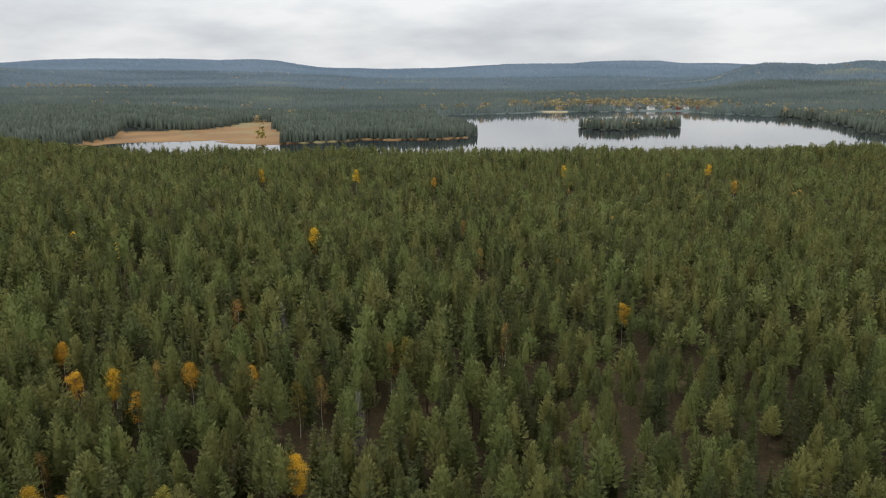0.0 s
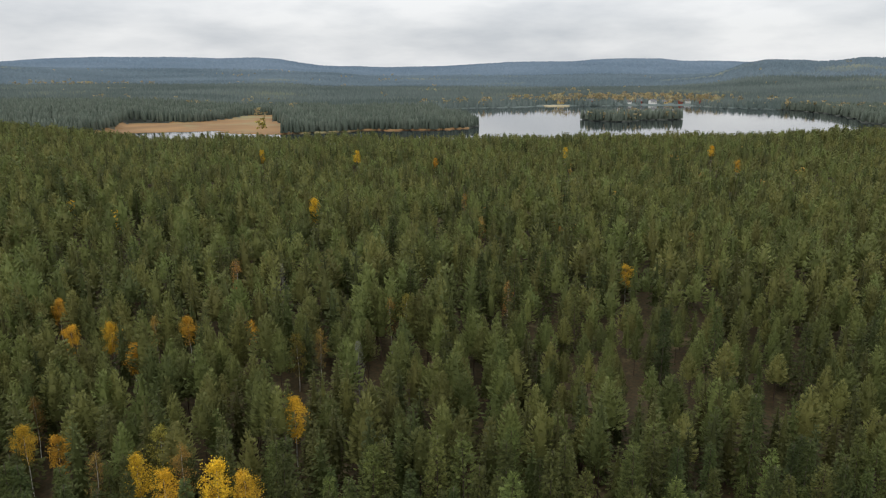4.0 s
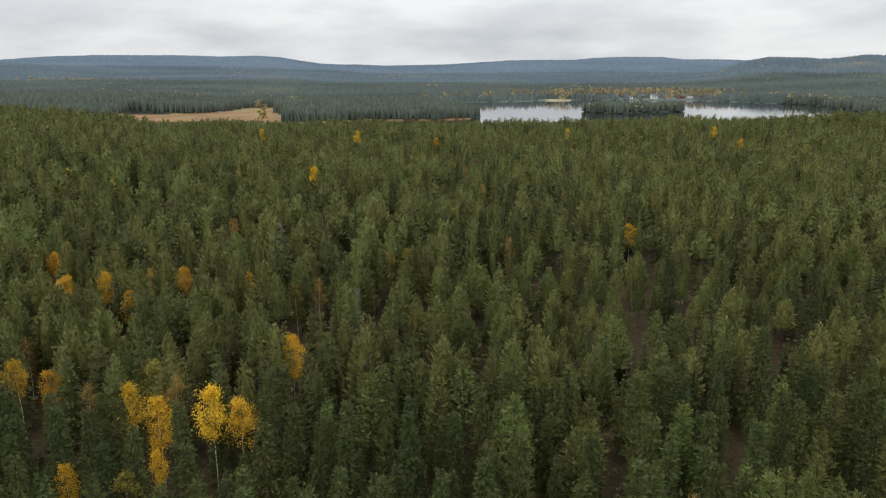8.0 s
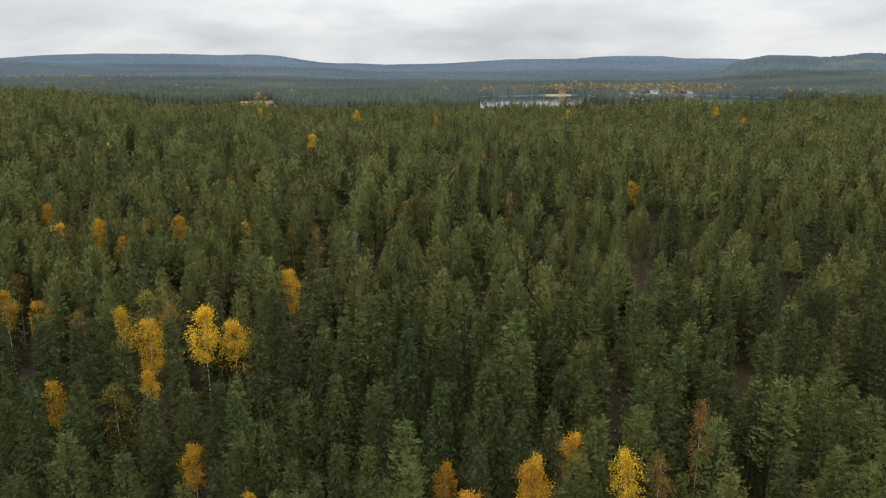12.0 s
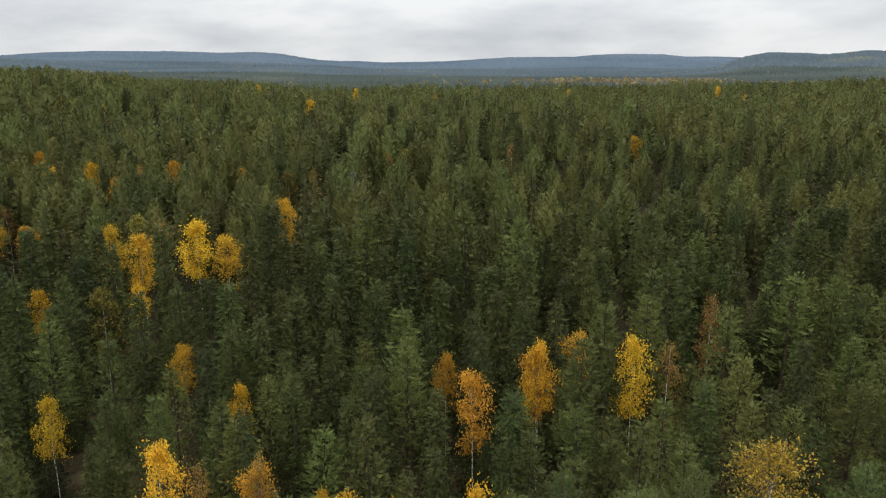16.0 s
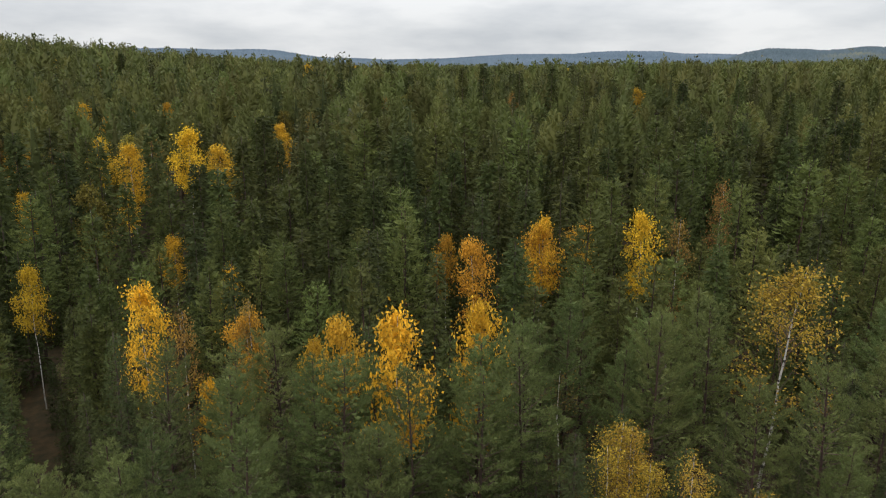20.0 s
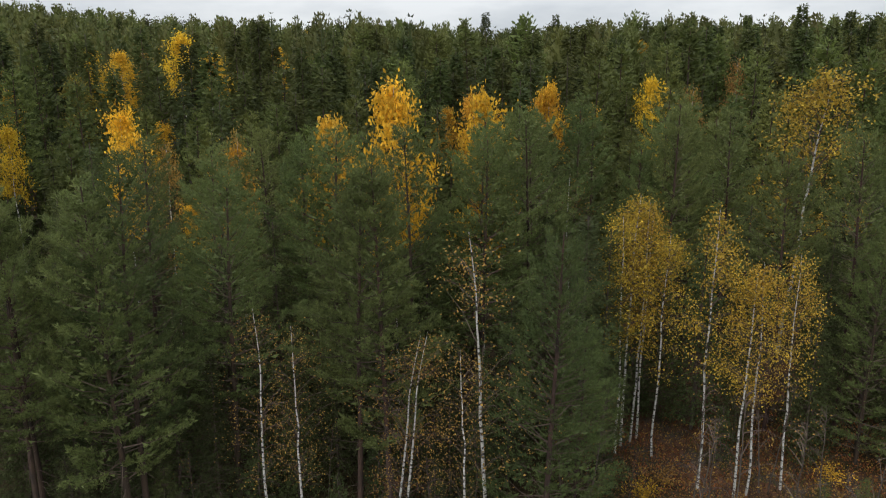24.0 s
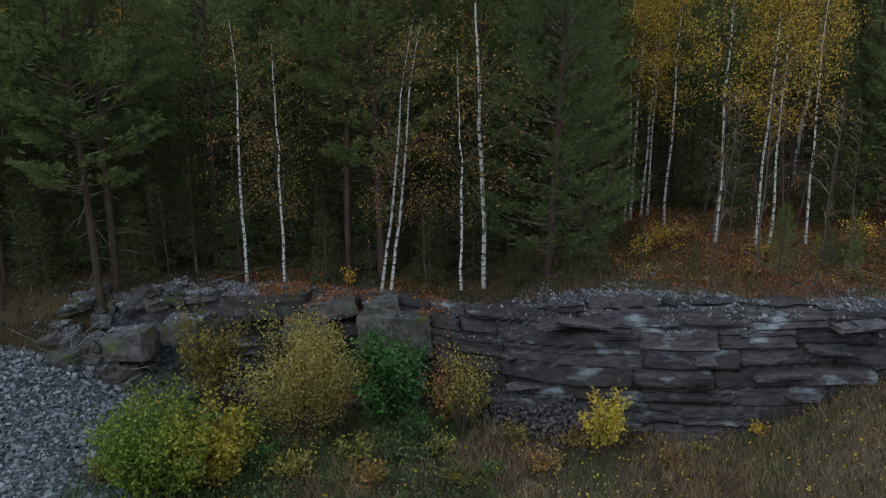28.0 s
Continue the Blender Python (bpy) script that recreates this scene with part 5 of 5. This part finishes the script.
def canopy_model(sides, wide, h, seed, peak=0.35):
    """A pointed, uneven crown that meets its neighbours."""
    r = np.random.default_rng(seed)
    a = np.linspace(0, 6.283, sides, endpoint=False)
    levels = ((0.0, 0.9), (0.45, 0.85), (0.8, peak))
    v = np.concatenate([np.column_stack([np.cos(a + 0.6 * k) * wide * q * r.uniform(0.7, 1.3, sides), np.sin(a + 0.6 * k) * wide * q * r.uniform(0.7, 1.3, sides), np.full(sides, z * h) + (k > 0) * r.normal(0, 0.05 * h, sides)]) for k, (z, q) in enumerate(levels)] + [np.array([(0, 0, h)])])
    f = []
    for k in range(2):
        for i in range(sides):
            j = (i + 1) % sides
            f += [(k * sides + i, k * sides + j, (k + 1) * sides + i), (k * sides + j, (k + 1) * sides + j, (k + 1) * sides + i)]
    f += [(2 * sides + i, 2 * sides + (i + 1) % sides, len(v) - 1) for i in range(sides)]
    return v, np.array(f), h


HOUSES = [(372, 1500), (398, 1520), (420, 1498), (448, 1515), (475, 1500), (500, 1525), (385, 1560), (430, 1570), (470, 1560), (520, 1500), (545, 1530), (300, 1530), (350, 1540), (235, 1500)]


def woods(name, label, y0, y1, gap, mat, seed, model, tall):
    p = scatter(y0, y1, gap, 120, seed)
    r = np.random.default_rng(seed + 7)
    z = height(p[:, 0], p[:, 1])
    keep = (z > LAKE + 0.9) & (noise2(p[:, 0], p[:, 1], 90, 9.0) < 0.85) & (((p[:, 0] - 215) / 44) ** 2 + ((p[:, 1] - 1446) / 26) ** 2 > 1)
    for hx, hy in HOUSES:
        keep &= ~((np.abs(p[:, 0] - hx) < 11) & (p[:, 1] > hy - 70) & (p[:, 1] < hy + 12))
    p, z = p[keep], z[keep]
    v, f, t = dress(model, np.column_stack([p, z - 0.3]), tall * r.uniform(0.6, 1.2, len(p)), r.uniform(0, 6.28, len(p)))
    tagged(new(name, mesh_data(name, v, f, mat, tint=t, smooth=True)), label, "forest", kind="stuff")


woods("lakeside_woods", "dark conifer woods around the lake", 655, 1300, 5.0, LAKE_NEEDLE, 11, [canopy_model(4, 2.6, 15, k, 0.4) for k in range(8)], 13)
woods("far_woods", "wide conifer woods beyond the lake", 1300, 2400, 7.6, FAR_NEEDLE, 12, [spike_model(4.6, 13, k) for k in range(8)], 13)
woods("distant_woods", "distant conifer woods", 2400, 3500, 12, HAZE_NEEDLE, 13, [spike_model(10, 11, k) for k in range(8)], 11)
woods("hill_woods", "wooded hills on the skyline, coloured with bluish haze", 3500, 4700, 16, HILL_NEEDLE, 14, [spike_model(14, 11, k) for k in range(8)], 10)


def blob_model(seed):
    r = np.random.default_rng(seed)
    n = 14
    c = unit(r.normal(size=(n, 3))) * (2.0, 2.0, 3.4) + (0, 0, 6.5)
    v, f = blades(c, unit(r.normal(size=(n, 3)) + (0, 0, 0.6)), np.full(n, 3.2), np.full(n, 2.6), r)
    return v, f, 11.0


def autumn(name, label, spots, spread_, count, mat, seed, tall=12):
    r = np.random.default_rng(seed)
    at_ = np.array(spots)[r.integers(0, len(spots), count)] + r.normal(0, 1, (count, 2)) * spread_
    z = height(at_[:, 0], at_[:, 1])
    ok = z > LAKE + 0.4
    v, f, t = dress([blob_model(k) for k in range(3)], np.column_stack([at_, z])[ok], tall * r.uniform(0.7, 1.3, ok.sum()), r.uniform(0, 6.28, ok.sum()))
    tagged(new(name, mesh_data(name, v, f, mat, tint=t)), label, "trees", kind="stuff")


autumn("shore_birches", "yellow and brown autumn trees by the houses on the far shore", [(200, 1530), (290, 1560), (370, 1550), (430, 1580), (480, 1560), (510, 1520), (240, 1560), (395, 1600)], (60, 55), 260, HAZED_LEAF, 31, 15)
autumn("shore_birches", "yellow birches along the far shore", [(330, 1560), (480, 1545), (600, 1300), (640, 1230), (690, 1150), (90, 1470), (560, 1500), (30, 1400)], (30, 35), 110, HAZED_LEAF, 32, 13)
autumn("island_birches", "yellow birches at the waterline of the island", [(215, 1024), (240, 1016), (262, 1014), (300, 1030), (325, 1038)], (12, 4), 34, HAZED_LEAF, 33, 9)
autumn("marsh_trees", "lone trees at the edge of the marsh", [(-210, 850), (-375, 800), (-225, 900)], (4, 6), 7, OLIVE_LEAF, 34, 11)
rr_ = np.random.default_rng(35)
autumn("scattered_birches", "single yellow trees scattered through the far woods", [(rr_.uniform(-0.62, 0.62) * q, q) for q in rr_.uniform(1000, 3600, 60)], (25, 25), 170, HAZED_LEAF, 36, 13)
autumn("scattered_birches", "single rusty birches scattered through the ridge forest", [(rr_.uniform(-0.6, 0.6) * q, q) for q in rr_.uniform(200, 560, 40)], (14, 14), 30, BROWN_LEAF, 37, 10)
autumn("hillside_birches", "grove of yellow birches on the far slope", [(-1200, 2450), (-1330, 2500), (-1080, 2480), (1500, 2300), (1560, 2250)], (70, 60), 150, HAZED_LEAF, 38, 14)

a_ = np.linspace(0, 6.283, 28, endpoint=False)
SAND = material("pale_beach_sand", (0.28, 0.235, 0.14), (0.38, 0.32, 0.2), scale=0.1)
tagged(new("sandy_field", mesh_data("sandy_field", np.concatenate([np.column_stack([215 + 26 * np.cos(a_), 1440 + 8 * np.sin(a_), np.full(28, LAKE + 1.7)]), np.column_stack([215 + 31 * np.cos(a_), 1440 + 12 * np.sin(a_), np.full(28, LAKE - 1.0)]), [(215, 1440, LAKE + 2.4)]]), np.concatenate([np.column_stack([np.arange(28), (np.arange(28) + 1) % 28, np.full(28, 56)]), np.column_stack([np.arange(28) + 28, (np.arange(28) + 1) % 28 + 28, np.arange(28)]), np.column_stack([(np.arange(28) + 1) % 28 + 28, (np.arange(28) + 1) % 28, np.arange(28)])]), SAND)), "pale sandy beach at the water's edge", "field", kind="structure")

# ---- houses on the far shore ----
WALL_PAINT = [material("white_painted_boards", (0.62, 0.61, 0.58), (0.75, 0.74, 0.7), scale=2), material("red_painted_boards", (0.20, 0.045, 0.03), (0.28, 0.06, 0.04), scale=2), material("yellow_painted_boards", (0.5, 0.36, 0.14), (0.6, 0.45, 0.2), scale=2)]
ROOF = material("grey_roof_sheets", (0.10, 0.10, 0.11), (0.18, 0.175, 0.17), scale=1)
PANE = material("dark_window_panes", (0.03, 0.035, 0.04), (0.05, 0.055, 0.06), scale=1, rough=0.1)


def house(x, y, w, d, h, turn, paint):
    base = tagged(new("house"), ("white", "red", "yellow")[paint] + " wooden house with a grey pitched roof by the lake", "house", "houses on the far shore")
    base.matrix_basis = pose(x, y, float(height(x, y)) - 0.2, 0, 0, turn)
    a, b = w / 2, d / 2
    part("wall", mesh_data("wall", [(-a, -b, 0), (a, -b, 0), (a, b, 0), (-a, b, 0), (-a, -b, h), (a, -b, h), (a, b, h), (-a, b, h), (-a, 0, h + d * 0.38), (a, 0, h + d * 0.38)], [(0, 1, 5), (0, 5, 4), (2, 3, 7), (2, 7, 6), (1, 2, 6), (1, 6, 5), (5, 6, 9), (3, 0, 4), (3, 4, 7), (4, 8, 7)], WALL_PAINT[paint]), base)
    o, t = 0.5, 0.2
    ridge_z, eave = h + d * 0.38 + t, h - o * 0.76 + t
    part("roof", mesh_data("roof", [(-a - o, -b - o, eave), (a + o, -b - o, eave), (a + o, 0, ridge_z), (-a - o, 0, ridge_z), (a + o, b + o, eave), (-a - o, b + o, eave), (-a - o, -b - o, eave - t), (a + o, -b - o, eave - t), (a + o, b + o, eave - t), (-a - o, b + o, eave - t)], [(0, 1, 2, 3), (3, 2, 4, 5), (6, 7, 1, 0), (5, 4, 8, 9)], ROOF), base)
    for k in range(3):
        wx = -a + w * (k + 0.5) / 3
        part("window", mesh_data("window", [(wx - 0.6, -b - 0.05, h * 0.35), (wx + 0.6, -b - 0.05, h * 0.35), (wx + 0.6, -b - 0.05, h * 0.75), (wx - 0.6, -b - 0.05, h * 0.75)], [(0, 1, 2, 3)], PANE), base)


for k, (hx, hy) in enumerate(HOUSES):
    house(hx, hy, 11 + k % 4, 8 + k % 3, 4.2 + 0.6 * (k % 3), -20 + 17 * (k % 5), (0, 1, 0, 2, 1)[k % 5])

# models that found no place
for model in MODELS:
    if model.name not in USED:
        for o in list(model.children_recursive) + [model]:
            bpy.data.objects.remove(o)
